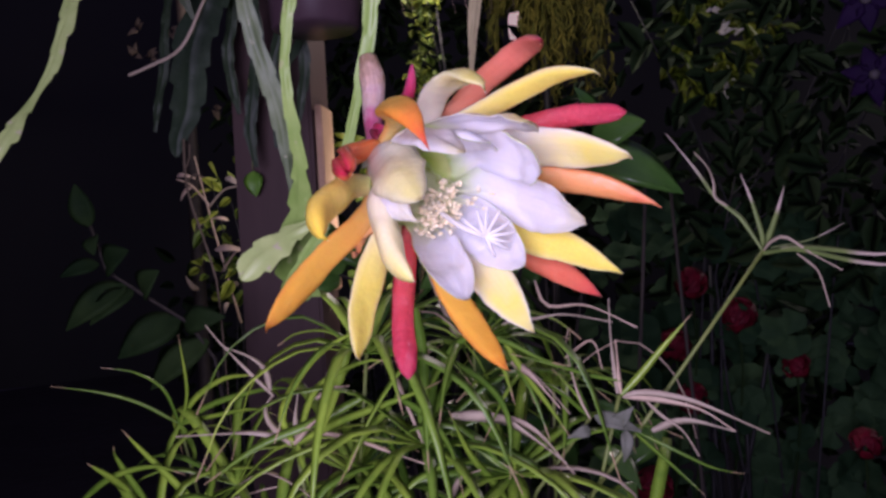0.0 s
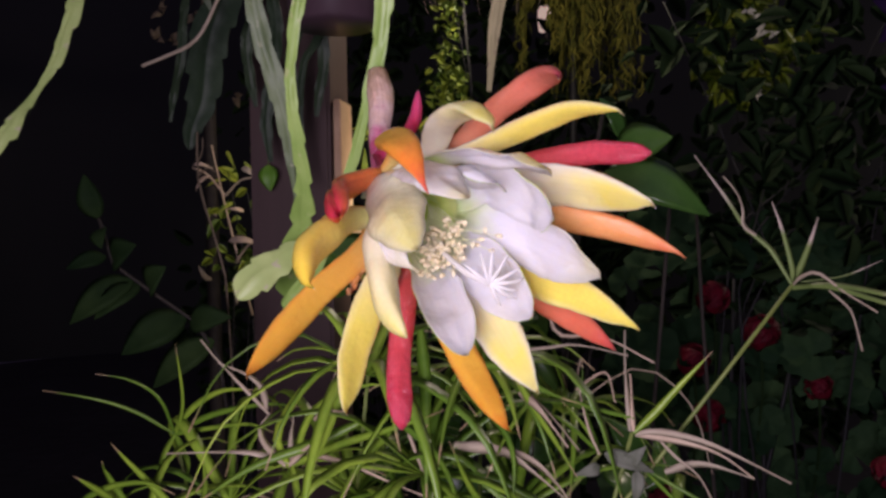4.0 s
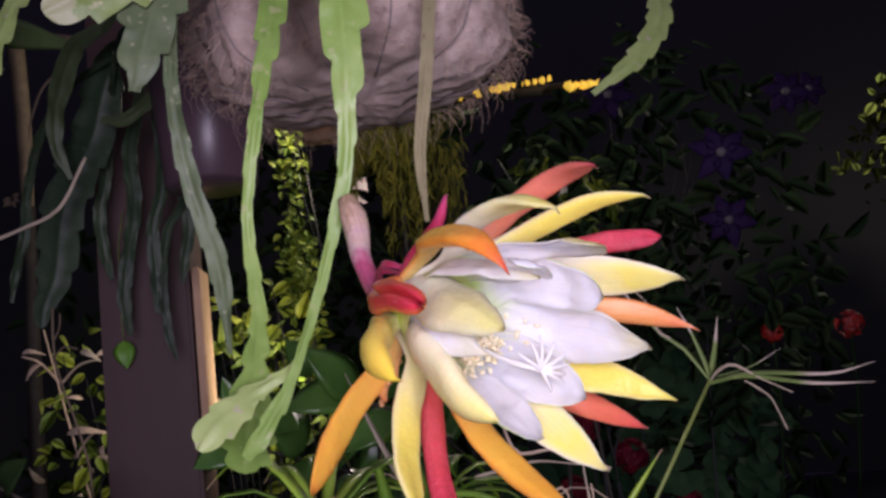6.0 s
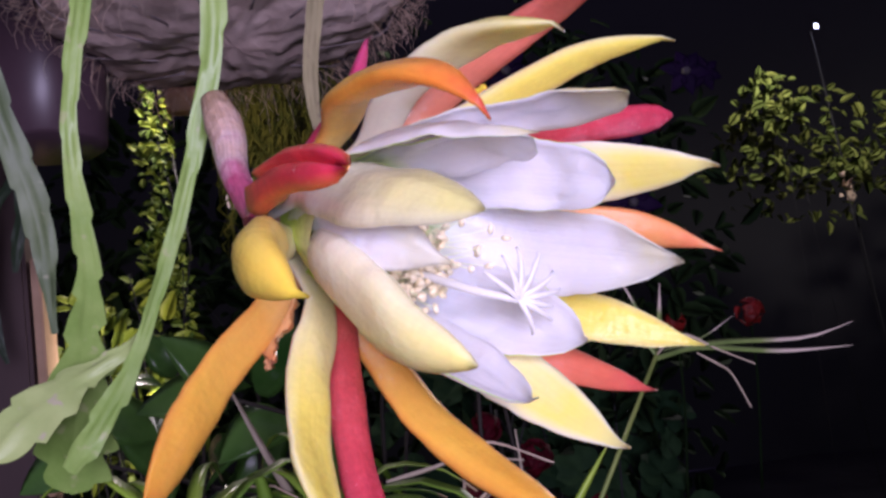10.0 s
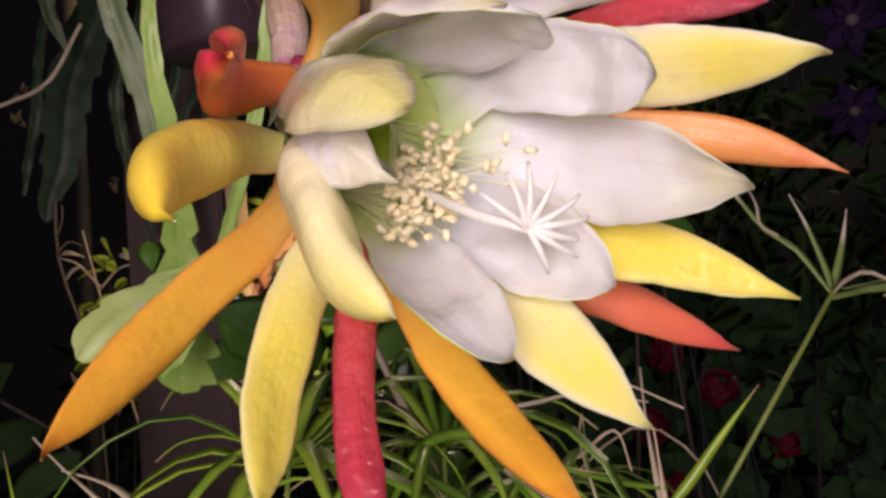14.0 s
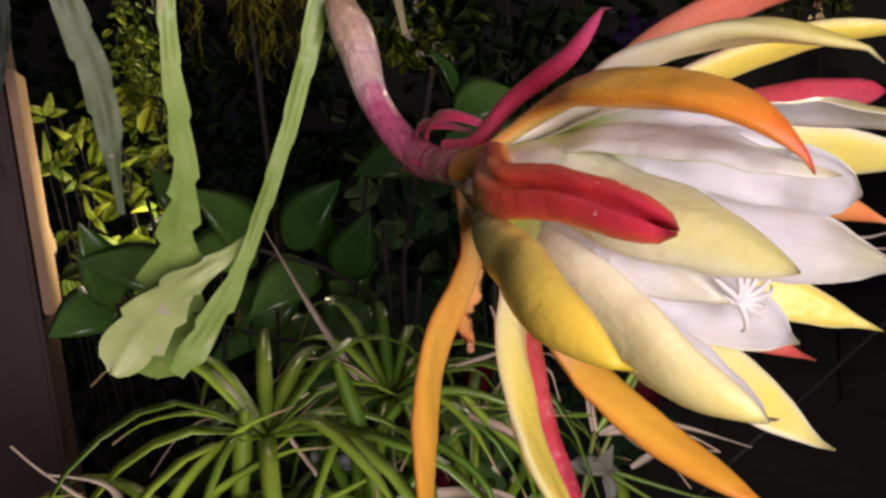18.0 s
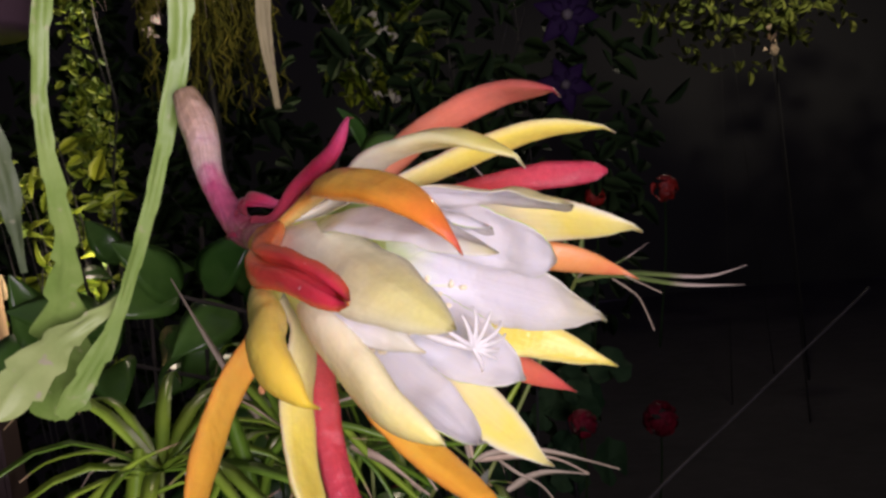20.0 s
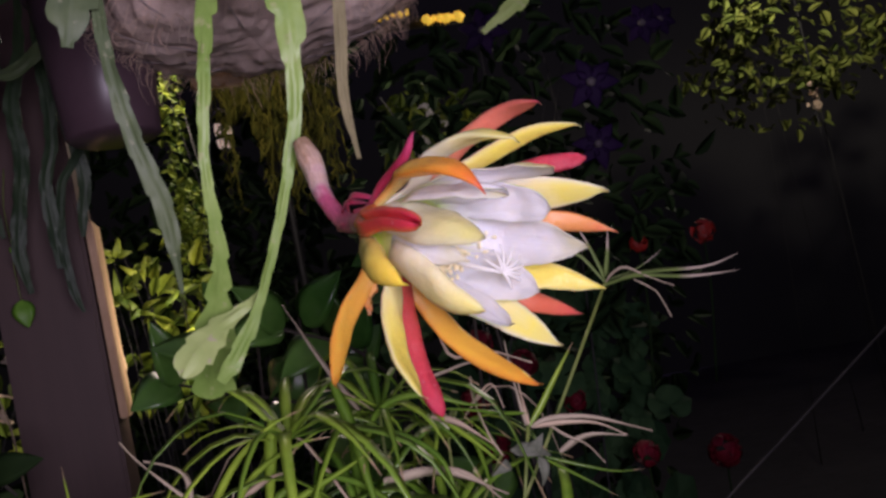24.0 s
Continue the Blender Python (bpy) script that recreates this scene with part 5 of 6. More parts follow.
blade(lone, M_sedgetip, 0.0048, [(0.321, 0.641, 1.314), (0.325, 0.646, 1.319), (0.333, 0.650, 1.337), (0.340, 0.655, 1.355)])
blade(lone, M_sedgedry, 0.0024, [(0.321, 0.641, 1.313), (0.323, 0.631, 1.319), (0.329, 0.620, 1.322), (0.340, 0.610, 1.312), (0.355, 0.600, 1.301)])
blade(lone, M_sedgedry, 0.0015, [(0.337, 0.625, 1.311), (0.344, 0.617, 1.303), (0.345, 0.608, 1.297), (0.347, 0.600, 1.279)])
blade(lone, M_sedgetip, 0.0014, [(0.326, 0.641, 1.315), (0.349, 0.636, 1.319), (0.369, 0.630, 1.329)])
blade(lone, M_sedgetip, 0.0042, [(0.321, 0.641, 1.312), (0.339, 0.610, 1.315), (0.364, 0.570, 1.311), (0.3835, 0.5561, 1.3153)])
blade(lone, M_sedgetip, 0.0042, [(0.321, 0.641, 1.311), (0.335, 0.620, 1.314), (0.360, 0.585, 1.306), (0.384, 0.560, 1.3035)])
sp = thing("planter", "round terracotta planter that holds the sedge", "planter")
part("wall", turned_bm([(0.12, 0.02), (0.15, 0.05), (0.185, 0.38), (0.20, 0.38), (0.20, 0.42), (0.175, 0.42), (0.17, 0.39), (0.001, 0.39)], (0.06, 0.78, 0), 40), M_terracotta, sp)

# ---- broad-leaved plants ----
def bush(name, label, category, twigs, leaves, material, twig_r=0.0016, group=""):
    root = thing(name, label, category, group)
    for t in twigs:
        part("twig", tube_bm(t, [twig_r * 1.4, twig_r], 6, 10), M_twig, root)
    for base, tip, w, nrm in leaves:
        part("leaf", leaf_bm(base, tip, w, nrm, 0.12, 10, round_=0.78), material, root)
    return root


bush("shrub", "small shrub branch with dark oval leaves beside the sedge", "shrub",
     [[(-0.12, 0.88, 0.9), (-0.165, 0.895, 1.20), (-0.177, 0.90, 1.239), (-0.255, 0.90, 1.294), (-0.292, 0.90, 1.323), (-0.299, 0.90, 1.363)], [(-0.10, 0.9, 0.0), (-0.10, 0.89, 0.5), (-0.12, 0.88, 0.9)]],
     [((-0.300, 0.90, 1.363), (-0.309, 0.89, 1.408), 0.026, (0.2, -1, 0.2)), ((-0.297, 0.90, 1.352), (-0.286, 0.88, 1.333), 0.02, (0, -1, 0.3)),
      ((-0.262, 0.90, 1.298), (-0.318, 0.87, 1.257), 0.036, (0.1, -1, 0.5)), ((-0.255, 0.90, 1.292), (-0.290, 0.87, 1.262), 0.03, (0, -1, 0.6)),
      ((-0.285, 0.90, 1.318), (-0.250, 0.88, 1.335), 0.036, (0, -1, 0.3)), ((-0.245, 0.90, 1.288), (-0.218, 0.88, 1.312), 0.034, (0, -1, 0.4)),
      ((-0.205, 0.90, 1.258), (-0.262, 0.87, 1.226), 0.042, (0.1, -1, 0.5)), ((-0.292, 0.90, 1.322), (-0.325, 0.88, 1.312), 0.02, (0, -1, 0.4)),
      ((-0.200, 0.90, 1.255), (-0.150, 0.88, 1.262), 0.03, (0, -1, 0.3)), ((-0.175, 0.90, 1.235), (-0.235, 0.88, 1.190), 0.036, (0, -1, 0.5))], M_leafmatt)
bush("camellia", "evergreen shrub with large dark glossy leaves", "shrub",
     [[(0.16, 0.9, 0.0), (0.17, 0.88, 0.7), (0.185, 0.84, 1.25), (0.210, 0.79, 1.385), (0.214, 0.78, 1.44)], [(0.185, 0.84, 1.25), (0.14, 0.82, 1.30), (0.08, 0.80, 1.33)], [(0.185, 0.84, 1.22), (0.08, 0.86, 1.26), (-0.02, 0.86, 1.30)]],
     [((0.214, 0.770, 1.392), (0.290, 0.740, 1.3605), 0.042, (0.1, -0.9, 0.5)), ((0.224, 0.775, 1.408), (0.266, 0.765, 1.420), 0.034, (0, -1, 0.4)),
      ((0.229, 0.780, 1.420), (0.213, 0.775, 1.453), 0.018, (0.6, -0.8, 0)), 
      ((0.205, 0.79, 1.38), (0.150, 0.78, 1.375), 0.036, (0, -1, 0.5)), 
      ((0.10, 0.80, 1.33), (0.135, 0.77, 1.37), 0.036, (0, -1, 0.5)), ((0.08, 0.80, 1.33), (0.045, 0.77, 1.375), 0.036, (0, -1, 0.5)),
      ((0.14, 0.82, 1.30), (0.155, 0.78, 1.345), 0.036, (0, -1, 0.5)), ((0.08, 0.80, 1.33), (0.025, 0.77, 1.33), 0.036, (0, -1, 0.5)),
      ((0.06, 0.86, 1.27), (0.09, 0.80, 1.30), 0.04, (0, -1, 0.6)), ((0.03, 0.86, 1.29), (0.00, 0.82, 1.33), 0.04, (0, -1, 0.5)),
      ((-0.02, 0.86, 1.30), (-0.06, 0.83, 1.29), 0.04, (0, -1, 0.5)), ((-0.02, 0.86, 1.30), (-0.03, 0.83, 1.36), 0.034, (0.3, -1, 0.2)),
      ((0.12, 0.82, 1.31), (0.07, 0.79, 1.29), 0.04, (0, -1, 0.6)), ((0.15, 0.83, 1.28), (0.12, 0.79, 1.25), 0.042, (0, -1, 0.6)),
      ((0.02, 0.86, 1.28), (0.03, 0.80, 1.26), 0.042, (0, -1, 0.6))], M_leaf)


r = random.Random(77)
under = thing("camellia", "evergreen undergrowth of dark glossy oval leaves", "shrub")
for k in range(9):
    x = 0.03 + 0.032 * k
    part("twig", tube_bm([(x, 0.95, 0), (x + r.uniform(-0.05, 0.05), 0.92, 0.8), (x + r.uniform(-0.05, 0.05), r.uniform(0.82, 0.95), r.uniform(1.25, 1.40))], [0.004, 0.0015], 6, 12), M_twig, under)
for k in range(70):
    p = Vector((r.uniform(0.03, 0.30), r.uniform(0.80, 1.02), r.uniform(1.10, 1.37)))
    d = Vector((r.uniform(-1, 1), r.uniform(-0.7, 0.1), r.uniform(-0.7, 0.7))).normalized()
    if p.x > 0.15 and p.z > 1.17:
        continue
    part("leaf", leaf_bm(p, p + d * r.uniform(0.045, 0.075), r.uniform(0.026, 0.040), (r.uniform(-0.4, 0.4), -1, r.uniform(0.1, 0.9)), 0.12, 8, round_=0.78), M_leaf, under)


def small_leaf(bm, p, t, n2, ln, w):
    """A cupped leaf of two halves either side of its midrib."""
    sd = t.cross(n2)
    rib = [bm.verts.new(p + t * ln * f - n2 * ln * 0.15 * f * f) for f in (0, 0.35, 0.7, 1)]
    for sgn in (1, -1):
        e = [bm.verts.new(p + t * ln * f + sd * sgn * w * k2 + n2 * (w * 0.3 * k2 - ln * 0.15 * f * f)) for f, k2 in ((0.16, 0.75), (0.42, 1.0), (0.74, 0.66))]
        bm.faces.new((rib[0], e[0], rib[1])), bm.faces.new((e[0], e[1], rib[1])), bm.faces.new((e[1], rib[2], rib[1])), bm.faces.new((e[1], e[2], rib[2])), bm.faces.new((e[2], rib[3], rib[2]))


def leaf_cloud(name, label, category, centre, size, count, leaf, material, seed, twigs=0, hang=0.0, gaps=0.0, singles=0):
    """Many small leaves on thin twigs within an uneven body; the nearest ones are parts of their own."""
    r = random.Random(seed)
    c, s = Vector(centre), Vector(size)
    made = []
    while len(made) < count:
        q = Vector((r.uniform(-1, 1), r.uniform(-1, 1), r.uniform(-1, 1)))
        if q.length > 1 or noise.noise(q * 2.2 + Vector((seed, 0, 0))) < gaps:
            continue
        p = c + Vector((q.x * s.x, q.y * s.y, q.z * s.z))
        t = Vector((r.uniform(-1, 1), r.uniform(-1, 0.4), r.uniform(-1, 0.8) - hang)).normalized()
        ln = leaf * r.uniform(0.6, 1.3)
        nrm = Vector((r.uniform(-0.6, 0.6), -1, r.uniform(-0.2, 1)))
        if abs(nrm.normalized().dot(t)) > 0.95:
            continue
        made.append((p, t, (nrm - t * nrm.dot(t)).normalized(), ln, ln * r.uniform(0.22, 0.34)))
    made.sort(key=lambda one: one[0].y)
    root = thing(name, label, category)
    for one in made[:singles]:
        bm = bmesh.new()
        small_leaf(bm, *one)
        part("leaf", bm, material, root)
    if len(made) > singles:
        bm = bmesh.new()
        for one in made[singles:]:
            small_leaf(bm, *one)
        tagged(part("foliage", bm, material, root), kind="stuff")
    for k in range(twigs):
        a = c + Vector((r.uniform(-0.5, 0.5) * s.x, r.uniform(-0.5, 0.5) * s.y, -s.z * 1.0))
        b = c + Vector((r.uniform(-0.9, 0.9) * s.x, r.uniform(-0.9, 0.9) * s.y, s.z * r.uniform(0.2, 0.9)))
        foot = Vector((c.x + r.uniform(-0.1, 0.1), c.y + r.uniform(-0.05, 0.1), 0))
        part("twig", tube_bm([foot, a, a.lerp(b, 0.5) + Vector((0.02, 0, 0)), b], [0.003, 0.002, 0.001], 5, 12), M_iron, root)
    return root


def round_leaf(parent, place, radius, normal, material, seed):
    """A round leaf with a scalloped, wavy edge and a notch where its stalk joins."""
    n = Vector(normal).normalized()
    e = (Vector((0, 0, 1)) - n * n.z).normalized()
    e = Matrix.Rotation(3 * noise.noise(Vector((seed * 0.7, 1, 2))), 3, n) @ e
    f = n.cross(e)
    bm = bmesh.new()
    rows = []
    for ring, lift in ((0.02, 0.0), (0.5, 0.10), (0.85, 0.22), (1.0, 0.20)):
        row = []
        for k in range(26):
            a = 2 * math.pi * (0.035 + 0.93 * k / 25)
            q = radius * ring * (1 + ring * (0.06 * math.cos(8 * a + seed) + 0.10 * noise.noise(Vector((a, seed, 0))))) * (1 - 0.3 * ring * math.exp(-(min(a, 2 * math.pi - a) / 0.35) ** 2))
            row.append(bm.verts.new(place + (-e * math.cos(a) + f * math.sin(a)) * q + n * radius * (lift + 0.12 * ring * math.sin(4 * a + seed))))
        rows.append(row)
    grid_faces(bm, rows)
    part("leaf", bm, material, parent)


for place, ln, w in (((-0.200, 1.138, 1.432), 0.034, 0.026), ((-0.200, 1.140, 1.500), 0.014, 0.009)):
    p = Vector(place)
    vine = thing("creeper_leaf", "lime-green oval leaf on a thin hanging stalk", "leaf", "creeper leaves")
    part("stalk", tube_bm([p + Vector((0.004, 0.012, 0.10)), p + Vector((-0.002, 0.004, 0.05)), p], [0.0008, 0.0006], 5, 8), M_sedgestem, vine)
    part("blade", leaf_bm(p, p + Vector((0.003, -0.004, -ln)), w, (0.1, -1, 0.1), 0.1, 8, round_=0.8), M_leafoval, vine)
tagged(part("dead_twig", tube_bm([(-0.232, 0.874, 1.514), (-0.215, 0.885, 1.524), (-0.185, 0.90, 1.545), (-0.165, 0.92, 1.60)], [0.0016, 0.0020, 0.0016], 6, 12), M_sedgedry), "pale dead twig among the hanging stems", "twig")
tagged(part("dead_leaf", blade_bm([(0.115, 0.655, 1.258), (0.096, 0.675, 1.300), (0.0768, 0.6947, 1.349)], 0.0055, 0.3, 10, (0, -1, 0.3), twist=1.0), M_sedgedry), "dry sedge blade standing out of the clump", "dead leaf", "dry blades")
lily = thing("strap_plant", "plant with long dull green pointed leaves trailing from the beam", "plant")
for a, b, w, n in (((-0.445, 1.12, 1.800), (-0.312, 1.08, 1.776), 0.040, (0.1, -0.9, -0.3)), ((-0.445, 1.12, 1.815), (-0.325, 1.08, 1.860), 0.022, (0.1, -0.9, -0.3)),
                   ((-0.335, 1.16, 1.862), (-0.226, 1.10, 1.806), 0.040, (0.1, -0.9, -0.3)), ((-0.45, 1.12, 1.81), (-0.56, 1.08, 1.84), 0.035, (0.1, -0.9, -0.3))):
    part("leaf", leaf_bm(a, b, w, n, 0.12, 10), M_leafmid, lily)
part("stalk", tube_bm([(-0.445, 1.12, 1.81), (-0.46, 1.14, 1.95), (-0.45, 1.18, 2.1), (-0.44, 1.20, 2.21)], [0.003, 0.003], 8, 14), M_iron, lily)
part("stalk", tube_bm([(-0.445, 1.12, 1.815), (-0.40, 1.17, 1.86), (-0.335, 1.16, 1.862)], [0.003, 0.002], 8, 10), M_iron, lily)
jas = leaf_cloud("jasmine", "straggling climber with dull leaves and pale blooms", "vine", (0.67, 2.2, 1.77), (0.16, 0.08, 0.17), 240, 0.050, M_leaflight, 14, 3, gaps=-0.1, singles=240)
r = random.Random(15)
for x, z, w in ((0.618, 1.765, 0.022), (0.650, 1.790, 0.026), (0.655, 1.83, 0.014), (0.64, 1.85, 0.014), (0.595, 1.735, 0.012), (0.600, 1.695, 0.016), (0.70, 1.79, 0.010), (0.63, 1.655, 0.012), (0.665, 1.65, 0.018), (0.69, 1.64, 0.018)):
    for k in range(3):
        d = Vector((r.uniform(-1, 1), -0.3, r.uniform(-1, 0.6))).normalized()
        part("bloom", leaf_bm((x, 2.13, z), Vector((x, 2.13, z)) + d * w * 1.5, w * 0.9, (0.1, -1, 0.2), 0.1, 5), M_style, jas, "pale bloom")
leaf_cloud("clematis", "clematis vine with sparse leaves, night dimness in their colour", "vine", (0.54, 1.30, 1.52), (0.32, 0.18, 0.36), 560, 0.042, M_leafbed, 3, 7, gaps=-0.15, singles=300)
geranium = thing("geranium", "bushy geranium with round scalloped leaves, dark green dimmed further by colour", "geranium")
r = random.Random(4)
for k in range(7):
    x = r.uniform(0.30, 0.62)
    part("stalk", tube_bm([(x, 1.30, 0), (x + r.uniform(-0.05, 0.05), 1.31, 0.6), (x + r.uniform(-0.08, 0.08), r.uniform(1.28, 1.34), r.uniform(1.0, 1.3))], [0.006, 0.003], 6, 12), M_iron, geranium)
for k in range(130):
    x = r.uniform(0.27, 0.70)
    place = Vector((x, r.uniform(1.25, 1.45), r.uniform(0.86, 1.36 - 0.5 * max(0, x - 0.5))))
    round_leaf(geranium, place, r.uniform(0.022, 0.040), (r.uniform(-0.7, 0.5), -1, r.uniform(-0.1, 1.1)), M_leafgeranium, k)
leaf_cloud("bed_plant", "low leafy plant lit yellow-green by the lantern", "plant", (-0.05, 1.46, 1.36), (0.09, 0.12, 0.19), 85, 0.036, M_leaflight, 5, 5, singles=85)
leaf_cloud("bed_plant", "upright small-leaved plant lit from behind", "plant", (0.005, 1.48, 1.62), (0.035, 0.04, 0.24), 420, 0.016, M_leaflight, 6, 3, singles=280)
# The yellow-green leaf colour holds lamp light that the post blocks here.
leaf_cloud("bed_plant", "leafy plant beside the post, lamp light put into its yellow-green colour", "plant", (-0.34, 1.40, 1.34), (0.07, 0.06, 0.13), 36, 0.032, M_leaflight, 7, 3, singles=36)
weep = thing("weeping_shrub", "curtain of drooping olive-green strands", "shrub")
r = random.Random(8)
bm = bmesh.new()
for k in range(150):
    x, y, top = r.uniform(0.10, 0.36), r.uniform(1.85, 2.05), r.uniform(1.9, 2.3)
    low = r.uniform(1.60, 1.85) if not 0.11 < x < 0.185 else r.uniform(1.84, 1.9)
    p = [Vector((x + r.uniform(-0.02, 0.02), y, top + (low - top) * f)) for f in (0, 0.5, 1)]
    tube_bm(p, [0.002, 0.001], 3, 5, bm, cap=False)
    for q in range(14):
        c = p[0].lerp(p[2], r.random())
        blade_bm([c, c + Vector((r.uniform(-0.012, 0.012), -0.006, -0.012)), c + Vector((r.uniform(-0.02, 0.02), -0.006, -0.032))], 0.006, 0.2, 3, (0, -1, 0), bm=bm)
tagged(part("foliage", bm, M_leafweep, weep), kind="stuff")
part("trunk", tube_bm([(0.23, 2.0, 0), (0.22, 2.0, 1.2), (0.23, 1.97, 2.3)], [0.012, 0.008], 8, 10), M_iron, weep)
leaf_cloud("hedge", "hedge at the back of the bed, night dimness in its colour", "hedge", (0.3, 2.6, 1.2), (1.4, 0.25, 1.1), 2600, 0.07, M_leafbed, 9, 4)
leaf_cloud("far_shrub", "far shrub lit warm by a garden lamp", "shrub", (3.55, 4.05, 2.25), (0.78, 0.5, 0.40), 520, 0.075, M_leafolive, 10, 1, gaps=0.12, singles=280)
leaf_cloud("far_shrub", "far pale shrub lit warm by a garden lamp", "shrub", (3.0, 3.75, 2.5), (0.18, 0.15, 0.18), 130, 0.075, M_leafolive, 12, 1, singles=110)

# ---- flowers of the bed ----
def clematis(place, face, size, seed):
    r = random.Random(seed)
    place, face = Vector(place), Vector(face).normalized()
    e1 = face.orthogonal().normalized()
    e2 = face.cross(e1)
    root = thing("clematis_flower", "purple clematis flower with a pale centre", "flower", "clematis flowers")
    for k in range(6):
        a = 2 * math.pi * k / 6 + r.uniform(-0.15, 0.15)
        d = e1 * math.cos(a) + e2 * math.sin(a)
        part("petal", leaf_bm(place + d * 0.004, place + d * size * r.uniform(0.9, 1.1) - face * 0.004, size * 0.62, face, 0.08, 6), M_purple, root)
    bm = bmesh.new()
    bmesh.ops.create_icosphere(bm, subdivisions=2, radius=size * 0.17)
    for v in bm.verts:
        v.co = place + face * 0.004 + v.co * (1 + 0.3 * noise.noise(v.co * 300))
    part("centre", bm, M_clemheart, root, "pale tufted centre")


for k, (p, s) in enumerate([((0.528, 0.974, 1.556), 0.036), ((0.584, 1.096, 1.496), 0.036), ((0.70, 1.10, 1.665), 0.034), ((0.47, 1.15, 1.70), 0.036), ((0.80, 1.2, 1.70), 0.03)]):
    clematis(p, (-0.4, -1, -0.1), s, 40 + k)


def geranium_head(place, size, seed, colour, label):
    r = random.Random(seed)
    place = Vector(place)
    root = thing("geranium_flower", label, "flower", "geranium flowers")
    part("stalk", tube_bm([(place.x, place.y + 0.06, place.z - 0.25), place + Vector((0.01, 0.03, -0.1)), place], [0.002, 0.0015], 6, 8), M_leafmatt, root)
    for k in range(22):
        d = Vector((r.gauss(0, 1), r.gauss(0, 1) - 0.5, r.gauss(0, 1) + 0.3)).normalized()
        p = place + d * size * 0.55
        e = d.orthogonal().normalized()
        e = Matrix.Rotation(r.uniform(0, 6.3), 3, d) @ e
        part("petal", leaf_bm(p - e * size * 0.3, p + e * size * 0.45 + d * size * 0.1, size * 0.7, d, 0.12, 5), colour, root)


for k, (p, s) in enumerate([((0.787, 1.199, 1.343), 0.026), ((0.678, 1.217, 1.345), 0.020), ((0.577, 1.149, 1.040), 0.026), ((0.767, 1.25, 0.982), 0.036), ((0.39, 1.25, 1.245), 0.030), ((0.455, 1.26, 1.196), 0.034), ((0.362, 1.24, 1.160), 0.030), ((0.32, 1.22, 0.966), 0.036), ((0.385, 1.25, 1.082), 0.03), ((0.535, 1.27, 1.12), 0.026)]):
    if p[2] > 1.3:
        geranium_head(p, s, 60 + k, M_geranium, "scarlet geranium flower head on a thin stalk")
    else:
        geranium_head(p, s, 60 + k, M_geraniumdim, "crimson geranium flower head among its leaves, dimmed by its colour")

# ---- lamps and the far garden ----
lantern = thing("garden_lantern", "small glowing garden lantern on a pole among the far plants", "lantern")
part("glass", turned_bm([(0.001, 2.13), (0.03, 2.13), (0.034, 2.16), (0.034, 2.21), (0.028, 2.24), (0.001, 2.245)], (0.1512, 3.4542, 0), 20), M_lantern, lantern, "glowing glass")
part("cap", turned_bm([(0.001, 2.246), (0.05, 2.246), (0.02, 2.29), (0.001, 2.30)], (0.1512, 3.4542, 0), 20), M_wire, lantern)
part("pole", tube_bm([(0.1512, 3.4542, 0), (0.1512, 3.4542, 1.0), (0.1512, 3.4542, 2.13)], [0.006, 0.006], 10, 6), M_iron, lantern)
far = thing("floodlight", "small bright white floodlight on a far pole", "lamp")
part("pole", tube_bm([(3.54, 3.90, 0), (3.54, 3.90, 1.5), (3.54, 3.90, 2.97)], [0.006, 0.006], 10, 6), M_iron, far)
part("bulb", turned_bm([(0.001, 2.970), (0.008, 2.972), (0.0105, 2.98), (0.008, 2.988), (0.001, 2.991)], (3.54, 3.85, 0), 16), M_bulb, far, "glaring white bulb")
strip = thing("lit_fence_rail", "fence rail lit amber by hidden lamps", "fence")
part("rail", box_bm((0.66, 4.0, 2.74), (1.52, 4.03, 2.80), 0.004), M_twig, strip)
r = random.Random(31)
for k in range(20):
    f = k / 13 if k < 14 else 0
    x = 0.70 + f * 0.50 if k < 14 else 1.30 + (k - 14) * 0.035
    q = r.uniform(0.35, 0.85) * (1.1 - 0.5 * f)
    bm = turned_bm([(0.001, -0.03 * q), (0.03 * q, -0.022 * q), (0.045 * q, 0.0), (0.024 * q, 0.02 * q), (0.001, 0.028 * q)], (0, 0, 0), 10, 0.012, k)
    turn = Euler((r.uniform(-0.6, 0.6), r.uniform(-0.9, 0.9), 0)).to_matrix()
    for v in bm.verts:
        v.co = turn @ v.co + Vector((x, 3.96, 2.76 + r.uniform(-0.01, 0.01) + 0.05 * f))
    part("lamp", bm, M_amberglow, strip, "amber lamp")
ledge = tagged(part("wooden_ledge", box_bm((0.045, 1.08, 1.655), (0.112, 1.12, 1.675), 0.003), M_wood), "bare wooden ledge behind the basket", "shelf")

# ---- small things ----
tagged(part("bent_cane", tube_bm([(0.46, 1.02, 0), (0.45, 1.0, 0.6), (0.47, 1.0, 0.88), (0.56, 1.0, 0.972), (0.735, 1.0, 1.066), (0.95, 1.0, 1.178)], [0.0024, 0.0016], 6, 40), M_cane), "thin grey cane bent over at the edge of the bed", "cane")
dead = thing("dead_shoot", "tan dead shoot with two stubs below the hanging stems", "twig")
part("stem", tube_bm([(-0.19, 1.00, 0.9), (-0.195, 0.985, 1.26), (-0.204, 0.98, 1.33), (-0.224, 0.98, 1.40), (-0.225, 0.98, 1.46)], [0.0006, 0.0009, 0.0014], 6, 20), M_tan, dead)
part("stub", tube_bm([(-0.226, 0.98, 1.408), (-0.212, 0.975, 1.418), (-0.198, 0.97, 1.413)], [0.0013, 0.0007], 5, 6), M_tan, dead)
